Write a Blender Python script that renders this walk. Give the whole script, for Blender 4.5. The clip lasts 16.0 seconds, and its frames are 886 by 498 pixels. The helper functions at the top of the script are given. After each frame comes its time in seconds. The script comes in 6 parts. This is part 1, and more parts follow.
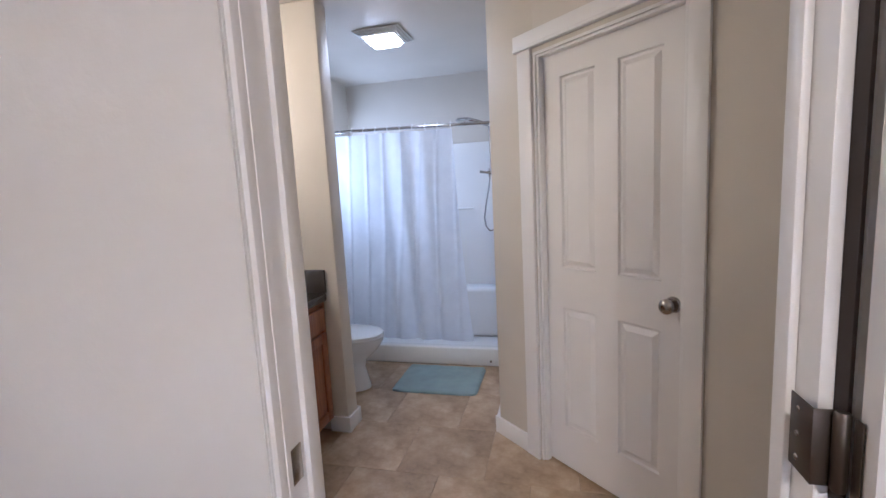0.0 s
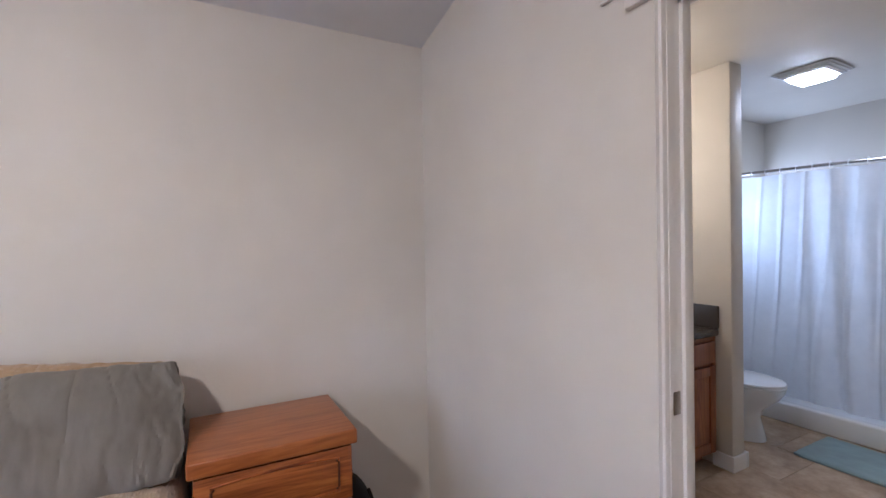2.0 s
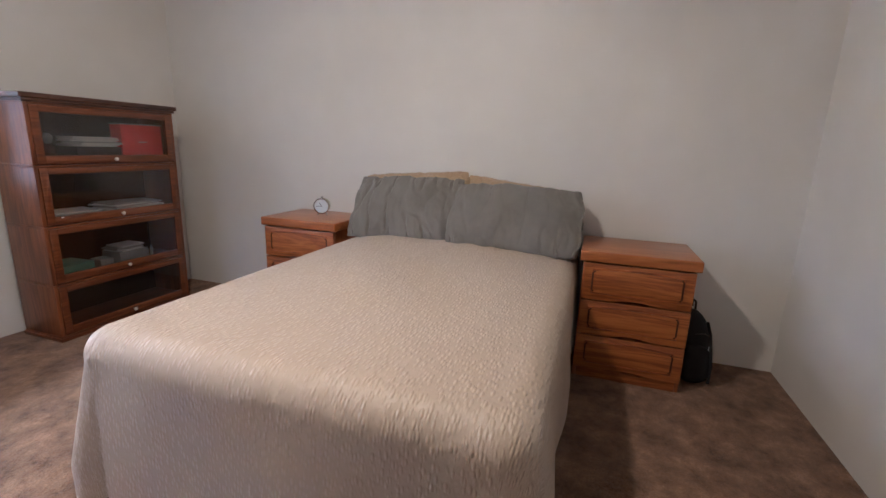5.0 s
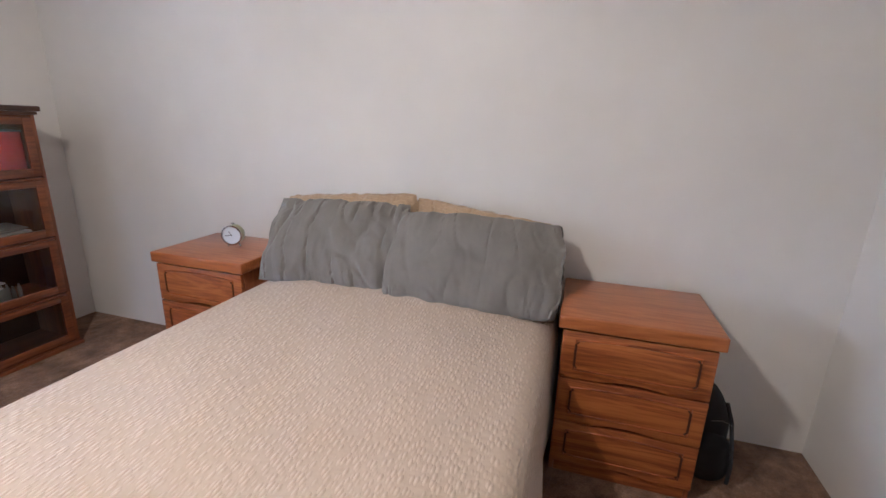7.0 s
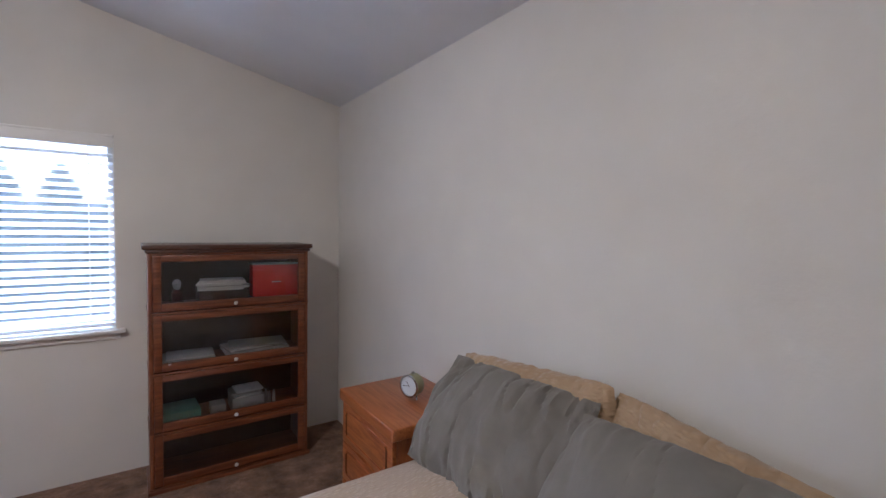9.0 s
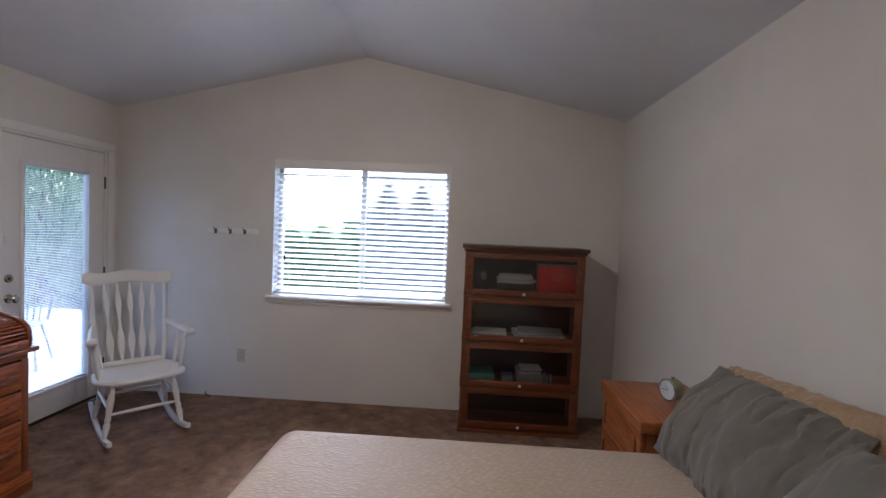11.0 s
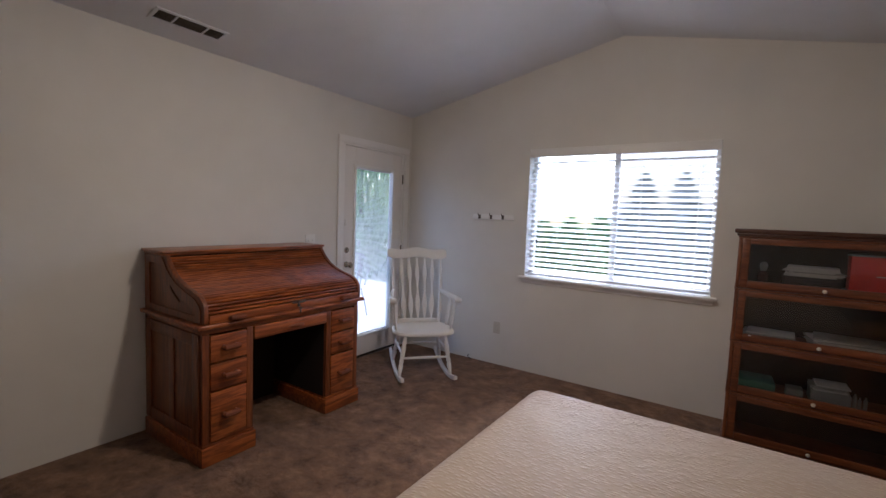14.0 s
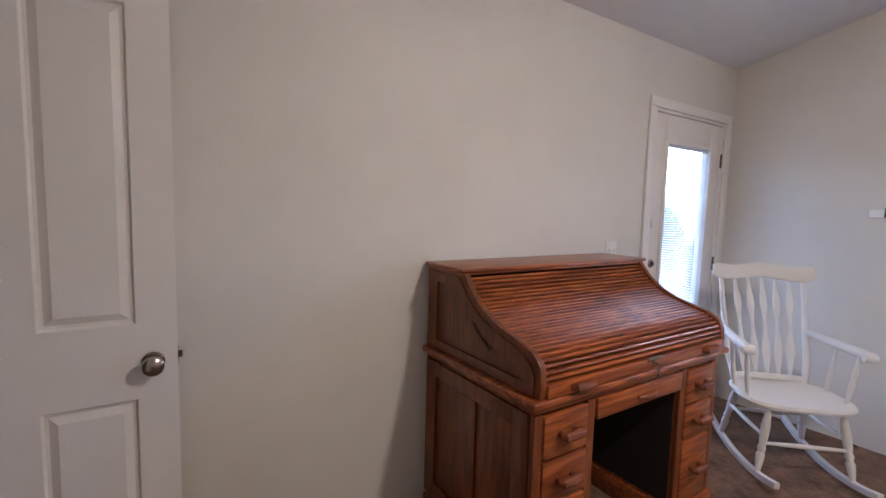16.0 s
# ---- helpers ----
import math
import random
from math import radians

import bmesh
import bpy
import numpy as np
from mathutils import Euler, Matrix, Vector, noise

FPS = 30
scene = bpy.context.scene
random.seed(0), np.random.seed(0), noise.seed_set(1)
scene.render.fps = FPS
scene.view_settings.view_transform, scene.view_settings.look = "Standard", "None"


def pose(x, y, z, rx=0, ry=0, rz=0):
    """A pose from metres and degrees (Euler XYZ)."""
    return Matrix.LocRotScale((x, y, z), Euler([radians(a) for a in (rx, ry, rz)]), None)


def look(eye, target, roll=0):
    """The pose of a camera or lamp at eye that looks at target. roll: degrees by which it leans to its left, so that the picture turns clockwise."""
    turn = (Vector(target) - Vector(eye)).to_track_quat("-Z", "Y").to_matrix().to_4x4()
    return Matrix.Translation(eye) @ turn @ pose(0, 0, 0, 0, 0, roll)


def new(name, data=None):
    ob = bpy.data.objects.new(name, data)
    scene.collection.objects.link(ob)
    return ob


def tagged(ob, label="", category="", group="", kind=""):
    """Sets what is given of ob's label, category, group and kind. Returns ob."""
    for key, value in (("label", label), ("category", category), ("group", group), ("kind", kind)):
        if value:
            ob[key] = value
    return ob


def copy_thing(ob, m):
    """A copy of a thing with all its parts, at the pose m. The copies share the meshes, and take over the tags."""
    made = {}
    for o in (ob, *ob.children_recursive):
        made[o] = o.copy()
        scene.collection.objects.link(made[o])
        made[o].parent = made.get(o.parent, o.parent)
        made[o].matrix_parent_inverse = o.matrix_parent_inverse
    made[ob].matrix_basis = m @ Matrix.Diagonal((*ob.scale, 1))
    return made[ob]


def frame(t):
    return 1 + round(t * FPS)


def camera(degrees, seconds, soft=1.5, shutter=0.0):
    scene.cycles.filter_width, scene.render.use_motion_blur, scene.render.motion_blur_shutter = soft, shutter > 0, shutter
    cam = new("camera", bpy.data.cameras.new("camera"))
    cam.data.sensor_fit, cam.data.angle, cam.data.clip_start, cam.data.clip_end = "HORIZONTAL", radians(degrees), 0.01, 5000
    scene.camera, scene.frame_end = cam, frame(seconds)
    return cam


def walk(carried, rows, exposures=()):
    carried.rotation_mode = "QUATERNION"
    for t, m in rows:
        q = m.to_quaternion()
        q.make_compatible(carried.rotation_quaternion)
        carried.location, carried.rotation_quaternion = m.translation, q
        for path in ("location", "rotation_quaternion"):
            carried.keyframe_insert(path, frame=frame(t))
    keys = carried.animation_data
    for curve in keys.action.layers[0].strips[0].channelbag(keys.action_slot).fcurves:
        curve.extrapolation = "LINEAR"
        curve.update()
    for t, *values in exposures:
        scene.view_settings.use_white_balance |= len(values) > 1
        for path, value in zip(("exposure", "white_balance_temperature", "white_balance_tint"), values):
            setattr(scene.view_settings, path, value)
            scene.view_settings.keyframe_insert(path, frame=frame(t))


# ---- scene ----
cam = camera(89.7, 16.0)
METRES, EYE, TILT, LEAN, TURN = 5.4, 1.42, 0.0, 0.0, 8.1
PATH = [
    (0, (2.813, 2.587, 1.417), (2.326, 4.51, 1.159), -3.0),
    (0.5, (2.848, 2.454, 1.433), (2.113, 4.298, 1.19), -3.6),
    (1, (2.917, 2.339, 1.435), (1.807, 3.991, 1.244), -3.7),
    (1.5, (3.017, 2.24, 1.424), (1.527, 3.57, 1.329), -2.5),
    (2, (3.131, 2.109, 1.418), (1.367, 3.051, 1.391), -1.0),
    (2.5, (3.376, 2.0, 1.425), (1.444, 2.517, 1.383), 0.1),
    (3, (3.601, 1.923, 1.448), (1.601, 1.924, 1.401), 1.1),
    (3.5, (3.765, 1.95, 1.441), (1.832, 1.438, 1.411), 1.5),
    (4, (3.814, 2.022, 1.388), (1.934, 1.339, 1.374), 1.8),
    (4.5, (3.829, 2.082, 1.244), (1.966, 1.388, 1.031), 1.7),
    (4.7, (3.864, 2.077, 1.212), (2.01, 1.426, 0.844), 2.1),
    (6.8, (3.193, 2.052, 1.366), (1.362, 1.502, 0.779), 2.0),
    (7, (3.097, 2.059, 1.394), (1.255, 1.499, 0.853), 1.8),
    (7.5, (2.819, 2.081, 1.446), (0.95, 1.538, 0.985), 1.6),
    (8, (2.593, 2.093, 1.438), (0.789, 1.291, 1.12), 0.9),
    (8.5, (2.384, 2.061, 1.504), (0.815, 0.838, 1.3), 0.1),
    (9, (2.29, 2.108, 1.54), (1.151, 0.467, 1.447), 1.0),
    (9.5, (2.244, 2.19, 1.552), (1.631, 0.287, 1.479), 1.6),
    (10, (2.246, 2.306, 1.537), (1.971, 0.326, 1.456), 2.3),
    (10.2, (2.247, 2.353, 1.537), (2.071, 0.362, 1.459), 2.4),
    (12.3, (2.116, 2.601, 1.431), (2.614, 0.666, 1.354), 2.5),
    (12.5, (2.069, 2.567, 1.422), (2.66, 0.658, 1.342), 2.6),
    (13, (2.002, 2.586, 1.472), (2.781, 0.75, 1.329), 2.5),
    (13.5, (2.086, 2.618, 1.435), (3.018, 0.854, 1.294), 2.4),
    (14, (2.201, 2.624, 1.433), (3.318, 0.972, 1.281), 2.2),
    (14.5, (2.463, 2.593, 1.42), (3.741, 1.063, 1.259), 2.2),
    (15, (2.774, 2.507, 1.407), (4.162, 1.076, 1.244), 2.1),
    (15.5, (3.149, 2.423, 1.407), (4.658, 1.121, 1.241), 1.9),
    (16, (3.584, 2.404, 1.394), (5.254, 1.319, 1.212), 1.6),
]
EXPOSURES = [(0, 3.58, 4700, 16), (0.5, 3.42, 4720, 16), (1, 3.38, 4750, 16), (2.5, 3.4, 4750, 15), (3.5, 3.4, 4650, 14), (4, 3.2, 4700, 14), (4.5, 3.12, 4850, 13), (7, 3.55, 4650, 13), (7.5, 3.65, 4650, 13), (8, 3.4, 4600, 13), (9, 2.9, 4600, 13), (9.5, 2.08, 4750, 13), (10, 2.2, 4800, 13), (12.5, 2.3, 5000, 13), (14, 2.2, 5100, 14), (14.5, 2.25, 5150, 14), (15.5, 2.65, 5200, 15), (16, 3.0, 5000, 15)]
walk(cam, [(t, look(eye, target, roll)) for t, eye, target, roll in PATH], EXPOSURES)

# ---- light ----
world = bpy.data.worlds.new("sky")
scene.world = world
world.use_nodes = True
wt = world.node_tree
sky = wt.nodes.new("ShaderNodeTexSky")
sky.sky_type, sky.sun_disc = "NISHITA", False
sky.sun_elevation, sky.sun_rotation = radians(48), radians(170)
sky.air_density, sky.dust_density, sky.ozone_density = 1.0, 4.0, 0.8
wt.links.new(sky.outputs[0], wt.nodes["Background"].inputs[0])
wt.nodes["Background"].inputs[1].default_value = 0.15


def lamp(name, kind, power, color, m, **values):
    data = bpy.data.lights.new(name, kind)
    data.energy, data.color = power, color
    for key, value in values.items():
        if key == "size":
            data.size = value
        elif key == "size_y":
            data.shape, data.size_y = "RECTANGLE", value
        elif key == "radius":
            data.shadow_soft_size = value
        elif key == "angle":
            data.angle = value
    ob = new(name, data)
    ob.matrix_world = m
    return ob


lamp("sun", "SUN", 1.0, (1, 0.96, 0.9), look((0, 0, 0), (-0.12, 0.66, -0.74)), angle=radians(12))
lamp("bedroom_lamp_glow", "POINT", 4.5, (1.0, 0.74, 0.46), pose(3.12, 0.97, 2.47), radius=0.07)
lamp("bedroom_bowl_glow", "AREA", 2.6, (1.0, 0.74, 0.46), pose(3.12, 0.97, 2.50), size=0.12)
lamp("bath_fan_glow", "AREA", 0.35, (1.0, 0.91, 0.82), pose(1.72, 5.57, 2.40), size=0.2)
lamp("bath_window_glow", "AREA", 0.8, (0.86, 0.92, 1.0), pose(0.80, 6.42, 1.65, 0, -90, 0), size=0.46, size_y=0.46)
lamp("vanity_glow", "POINT", 1.55, (1.0, 0.74, 0.45), pose(1.14, 4.1, 2.08), radius=0.06)

# ---- materials ----


def material(name, color, rough=0.6, metal=0.0):
    m = bpy.data.materials.new(name)
    m.use_nodes = True
    b = m.node_tree.nodes["Principled BSDF"]
    b.inputs["Base Color"].default_value = (*color, 1)
    b.inputs["Roughness"].default_value = rough
    b.inputs["Metallic"].default_value = metal
    return m


def node(m, kind, **values):
    n = m.node_tree.nodes.new(kind)
    for k, v in values.items():
        n.inputs[k].default_value = v
    return n


def coords(m, scale=(1, 1, 1), out="Object"):
    c, p = node(m, "ShaderNodeTexCoord"), node(m, "ShaderNodeMapping")
    p.inputs["Scale"].default_value = scale
    m.node_tree.links.new(c.outputs[out], p.inputs[0])
    return p.outputs[0]


def noisy(m, vec, scale, detail=4, rough=0.6):
    n = node(m, "ShaderNodeTexNoise", Scale=scale, Detail=detail, Roughness=rough)
    m.node_tree.links.new(vec, n.inputs["Vector"])
    return n.outputs["Fac"]


def ramp(m, fac, stops):
    r = node(m, "ShaderNodeValToRGB")
    while len(r.color_ramp.elements) < len(stops):
        r.color_ramp.elements.new(0.5)
    for e, (p, c) in zip(r.color_ramp.elements, stops):
        e.position, e.color = p, (*c, 1)
    m.node_tree.links.new(fac, r.inputs[0])
    return r.outputs[0]


def to(m, out, name):
    m.node_tree.links.new(out, m.node_tree.nodes["Principled BSDF"].inputs[name])


def bump(m, height, dist, strength=1.0, below=None):
    b = node(m, "ShaderNodeBump", Distance=dist, Strength=strength)
    m.node_tree.links.new(height, b.inputs["Height"])
    if below is not None:
        m.node_tree.links.new(below, b.inputs["Normal"])
    to(m, b.outputs[0], "Normal")
    return b.outputs[0]


def mixed(m, fac, a, b, mode="MIX"):
    n = m.node_tree.nodes.new("ShaderNodeMix")
    n.data_type, n.blend_type = "RGBA", mode
    if isinstance(fac, float):
        n.inputs[0].default_value = fac
    else:
        m.node_tree.links.new(fac, n.inputs[0])
    for k, v in ((6, a), (7, b)):
        if isinstance(v, tuple):
            n.inputs[k].default_value = (*v, 1)
        else:
            m.node_tree.links.new(v, n.inputs[k])
    return n.outputs[2]


def paint(name, color, rough=0.55, relief=0.0012, vary=0.05):
    m = material(name, color, rough)
    big = noisy(m, coords(m), 1.3, 3)
    lo = tuple(c * (1 - vary) for c in color)
    hi = tuple(min(1, c * (1 + vary)) for c in color)
    to(m, ramp(m, big, [(0.3, lo), (0.7, hi)]), "Base Color")
    if relief:
        first = bump(m, noisy(m, coords(m), 60, 3), relief, 0.6)
        bump(m, noisy(m, coords(m), 9, 4), relief * 2, 0.35, first)
    return m


def wood(name, dark, mid, light, along="x", rough=0.38, gloss=0.25, fine=1.0):
    m = material(name, mid, rough)
    s = {"x": (0.9, 9, 9), "y": (9, 0.9, 9), "z": (9, 9, 0.9)}[along]
    s2 = {"x": (3, 70, 70), "y": (70, 3, 70), "z": (70, 70, 3)}[along]
    info = node(m, "ShaderNodeObjectInfo")
    co, mp = node(m, "ShaderNodeTexCoord"), node(m, "ShaderNodeMapping")
    shift = node(m, "ShaderNodeVectorMath")
    shift.operation = "SCALE"
    shift.inputs[0].default_value = (7, 5, 9)
    m.node_tree.links.new(info.outputs["Random"], shift.inputs["Scale"])
    mp.inputs["Scale"].default_value = s
    m.node_tree.links.new(co.outputs["Object"], mp.inputs[0])
    m.node_tree.links.new(shift.outputs[0], mp.inputs["Location"])
    bands = node(m, "ShaderNodeTexNoise", Scale=1.1, Detail=5.0, Roughness=0.62, Distortion=1.1)
    m.node_tree.links.new(mp.outputs[0], bands.inputs["Vector"])
    rings = node(m, "ShaderNodeMath")
    rings.operation = "PINGPONG"
    rings.inputs[1].default_value = 0.5
    mult = node(m, "ShaderNodeMath")
    mult.operation = "MULTIPLY"
    mult.inputs[1].default_value = 5.5
    m.node_tree.links.new(bands.outputs["Fac"], mult.inputs[0])
    m.node_tree.links.new(mult.outputs[0], rings.inputs[0])
    col = ramp(m, rings.outputs[0], [(0.0, dark), (0.25, mid), (0.5, light)])
    pores = noisy(m, coords(m, s2), fine, 3, 0.7)
    shade = ramp(m, pores, [(0.36, (0.62, 0.55, 0.50)), (0.52, (1, 1, 1))])
    to(m, mixed(m, 0.75, col, shade, "MULTIPLY"), "Base Color")
    bump(m, pores, 0.0006, 0.5)
    m.node_tree.nodes["Principled BSDF"].inputs["Coat Weight"].default_value = gloss
    m.node_tree.nodes["Principled BSDF"].inputs["Coat Roughness"].default_value = 0.25
    return m


WALL = paint("wall_paint", (0.70, 0.677, 0.636))
CEIL = paint("ceiling_paint", (0.69, 0.70, 0.725), 0.7, 0.002)
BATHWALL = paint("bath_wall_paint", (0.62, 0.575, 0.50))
TRIM = paint("trim_paint", (0.80, 0.785, 0.765), 0.35, 0.0003, 0.02)
DOORP = paint("door_paint", (0.78, 0.755, 0.73), 0.4, 0.0004, 0.02)
WHITE = paint("white_enamel", (0.80, 0.79, 0.77), 0.35, 0.0004, 0.03)
PORCELAIN = material("porcelain", (0.82, 0.83, 0.84), 0.12)
ACRYLIC = paint("shower_acrylic", (0.80, 0.79, 0.77), 0.25, 0, 0.02)
CHROME = material("chrome", (0.50, 0.49, 0.49), 0.15, 1.0)
NICKEL = material("satin_nickel", (0.40, 0.365, 0.33), 0.24, 1.0)
BRONZE = material("dark_bronze", (0.13, 0.105, 0.085), 0.42, 0.9)
# near-black for dark fittings, and for the painted shade in the door gap
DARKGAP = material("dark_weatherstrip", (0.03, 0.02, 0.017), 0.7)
BLACK = paint("black_nylon", (0.008, 0.008, 0.010), 0.8, 0.0015, 0.2)
PLASTIC = material("white_plastic", (0.75, 0.74, 0.71), 0.4)
ALMOND = material("almond_plastic", (0.56, 0.52, 0.46), 0.4)
OAKY = wood("oak_drawers", (0.23, 0.062, 0.012), (0.33, 0.100, 0.019), (0.41, 0.138, 0.028), "y")
OAKX = wood("oak_top", (0.32, 0.100, 0.021), (0.36, 0.116, 0.025), (0.40, 0.136, 0.031), "y", 0.33, 0.35)
OAKZ = wood("oak_sides", (0.25, 0.078, 0.021), (0.31, 0.098, 0.027), (0.35, 0.118, 0.034), "z")
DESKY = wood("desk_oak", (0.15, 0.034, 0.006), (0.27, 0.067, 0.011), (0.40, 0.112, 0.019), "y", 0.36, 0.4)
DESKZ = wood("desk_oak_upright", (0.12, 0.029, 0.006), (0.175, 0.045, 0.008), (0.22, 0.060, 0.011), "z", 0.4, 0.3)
PULLW = wood("pull_wood", (0.12, 0.030, 0.007), (0.18, 0.046, 0.010), (0.24, 0.064, 0.014), "y", 0.5, 0.1)
GROOVEW = paint("dark_groove_stain", (0.07, 0.020, 0.006), 0.7, 0, 0.2)
CASEX = wood("bookcase_oak", (0.11, 0.030, 0.009), (0.16, 0.047, 0.013), (0.20, 0.062, 0.018), "x", 0.36, 0.4)
CASEZ = wood("bookcase_oak_upright", (0.12, 0.034, 0.010), (0.17, 0.051, 0.014), (0.21, 0.066, 0.019), "z", 0.4, 0.3)
CASETOP = wood("bookcase_crown_wood", (0.035, 0.012, 0.006), (0.06, 0.020, 0.009), (0.09, 0.03, 0.012), "x", 0.36, 0.4)
# shade inside the shelves is painted in: the backs are near black
CASESHADE = paint("bookcase_inside", (0.022, 0.009, 0.006), 0.6, 0.0004, 0.2)
VANITY = wood("vanity_cherry", (0.20, 0.062, 0.017), (0.28, 0.092, 0.027), (0.34, 0.12, 0.038), "z")
GLASS = material("clear_glass", (1, 1, 1), 0.0)
GLASS.node_tree.nodes["Principled BSDF"].inputs["Transmission Weight"].default_value = 1.0
GLASS.node_tree.nodes["Principled BSDF"].inputs["IOR"].default_value = 1.05
CASEGLASS = material("case_glass", (1, 1, 1), 0.0)
CASEGLASS.node_tree.nodes["Principled BSDF"].inputs["Transmission Weight"].default_value = 1.0
CASEGLASS.node_tree.nodes["Principled BSDF"].inputs["IOR"].default_value = 1.45


def carpet():
    m = material("brown_carpet", (0.12, 0.08, 0.06), 0.95)
    v = coords(m)
    big = noisy(m, v, 6.5, 7, 0.75)
    col = ramp(m, big, [(0.36, (0.105, 0.055, 0.029)), (0.47, (0.20, 0.112, 0.062)), (0.54, (0.245, 0.140, 0.080)), (0.64, (0.35, 0.212, 0.128))])
    fine = noisy(m, v, 150, 3, 0.8)
    shade = ramp(m, fine, [(0.3, (0.45, 0.42, 0.4)), (0.65, (1.15, 1.12, 1.1))])
    to(m, mixed(m, 0.8, col, shade, "MULTIPLY"), "Base Color")
    first = bump(m, fine, 0.006, 0.9)
    bump(m, noisy(m, v, 16, 5, 0.7), 0.03, 0.8, first)
    m.node_tree.nodes["Principled BSDF"].inputs["Sheen Weight"].default_value = 0.08
    return m


def stone_vinyl():
    m = material("stone_vinyl", (0.3, 0.22, 0.15), 0.42)
    v = coords(m)
    info = node(m, "ShaderNodeObjectInfo")
    a = noisy(m, v, 3.5, 7, 0.68)
    col = ramp(m, a, [(0.32, (0.22, 0.148, 0.082)), (0.5, (0.40, 0.295, 0.185)), (0.68, (0.57, 0.46, 0.32))])
    tint = ramp(m, info.outputs["Random"], [(0, (0.84, 0.82, 0.80)), (1, (1.1, 1.08, 1.06))])
    to(m, mixed(m, 1.0, col, tint, "MULTIPLY"), "Base Color")
    bump(m, noisy(m, v, 30, 4), 0.001, 0.5)
    return m


def quilt(name="quilt_fabric", out="UV", tone=(1, 1, 1)):
    m = material(name, (0.42, 0.33, 0.24), 0.5)
    v = coords(m, (1, 1, 1), out)
    p = node(m, "ShaderNodeMapping")
    p.inputs["Scale"].default_value = (36, 92, 1)
    p.inputs["Rotation"].default_value = (0, 0, radians(14))
    m.node_tree.links.new(v, p.inputs[0])
    w = node(m, "ShaderNodeTexVoronoi", Scale=1.0, Randomness=0.6)
    m.node_tree.links.new(p.outputs[0], w.inputs["Vector"])
    h = ramp(m, w.outputs["Distance"], [(0.15, (1, 1, 1)), (0.55, (0, 0, 0))])
    to(m, ramp(m, h, [(0.0, (0.44 * tone[0], 0.35 * tone[1], 0.26 * tone[2])), (1.0, (0.50 * tone[0], 0.403 * tone[1], 0.305 * tone[2]))]), "Base Color")
    first = bump(m, h, 0.0034, 0.7)
    bump(m, noisy(m, v, 5, 4), 0.03, 0.5, first)
    m.node_tree.nodes["Principled BSDF"].inputs["Sheen Weight"].default_value = 0.2
    return m


def cloth(name, color, scale=300, rough=0.9, folds=0.0):
    m = material(name, color, rough)
    v = coords(m)
    to(m, ramp(m, noisy(m, v, 6, 4), [(0.3, tuple(c * 0.88 for c in color)), (0.7, tuple(c * 1.1 for c in color))]), "Base Color")
    first = bump(m, noisy(m, v, scale, 2), 0.0008, 0.5)
    if folds:
        bump(m, noisy(m, coords(m, (1, 1, 0.4)), 12, 3), folds, 0.5, first)
    m.node_tree.nodes["Principled BSDF"].inputs["Sheen Weight"].default_value = 0.15
    return m


def foliage(name, dark, light):
    m = material(name, dark, 0.6)
    g = node(m, "ShaderNodeNewGeometry")
    to(m, ramp(m, g.outputs["Random Per Island"], [(0, dark), (1, light)]), "Base Color")
    thin, both = node(m, "ShaderNodeBsdfTranslucent", Color=(*(min(1, c * 2.2) for c in light), 1)), node(m, "ShaderNodeMixShader", Fac=0.2)
    m.node_tree.links.new(m.node_tree.nodes["Principled BSDF"].outputs[0], both.inputs[1])
    m.node_tree.links.new(thin.outputs[0], both.inputs[2])
    m.node_tree.links.new(both.outputs[0], m.node_tree.nodes["Material Output"].inputs[0])
    return m


CARPET, VINYL, QUILT = carpet(), stone_vinyl(), quilt()
SHAM = quilt("sham_fabric", "UV", (0.82, 0.72, 0.55))
GREY = cloth("grey_green_cotton", (0.174, 0.164, 0.145), 260, 0.9, 0.01)
TOWEL = cloth("cream_towel", (0.62, 0.55, 0.47), 120)
RUG = cloth("blue_green_pile", (0.24, 0.32, 0.325), 90)
CURTAIN = cloth("white_curtain_fabric", (0.80, 0.80, 0.82), 300)
thin, both = node(CURTAIN, "ShaderNodeBsdfTranslucent", Color=(0.8, 0.82, 0.86, 1)), node(CURTAIN, "ShaderNodeMixShader", Fac=0.5)
CURTAIN.node_tree.links.new(CURTAIN.node_tree.nodes["Principled BSDF"].outputs[0], both.inputs[1])
CURTAIN.node_tree.links.new(thin.outputs[0], both.inputs[2])
CURTAIN.node_tree.links.new(both.outputs[0], CURTAIN.node_tree.nodes["Material Output"].inputs[0])
GREEN = foliage("cedar_green", (0.06, 0.11, 0.05), (0.22, 0.31, 0.13))
SHRUB = foliage("shrub_green", (0.06, 0.10, 0.05), (0.22, 0.30, 0.13))
BARK = paint("bark", (0.10, 0.07, 0.05), 0.9, 0.01, 0.2)
GRASS = paint("lawn", (0.05, 0.08, 0.03), 0.9, 0.02, 0.3)
CONCRETE = paint("patio_concrete", (0.33, 0.32, 0.30), 0.8, 0.003, 0.08)
STONETOP = paint("dark_counter", (0.05, 0.042, 0.036), 0.25, 0, 0.4)
SIDING = paint("siding", (0.45, 0.43, 0.40), 0.7, 0.004, 0.05)
ROOFING = paint("roofing", (0.36, 0.35, 0.35), 0.9, 0.006, 0.2)


def glowing(name, color, power):
    m = material(name, color, 0.5)
    b = m.node_tree.nodes["Principled BSDF"]
    b.inputs["Emission Color"].default_value = (*color, 1)
    b.inputs["Emission Strength"].default_value = power
    return m


LENS = glowing("lit_diffuser", (1.0, 0.97, 0.93), 1.7)
WARMLENS = glowing("lit_warm_glass", (1.0, 0.85, 0.62), 1.5)

# ---- builders ----


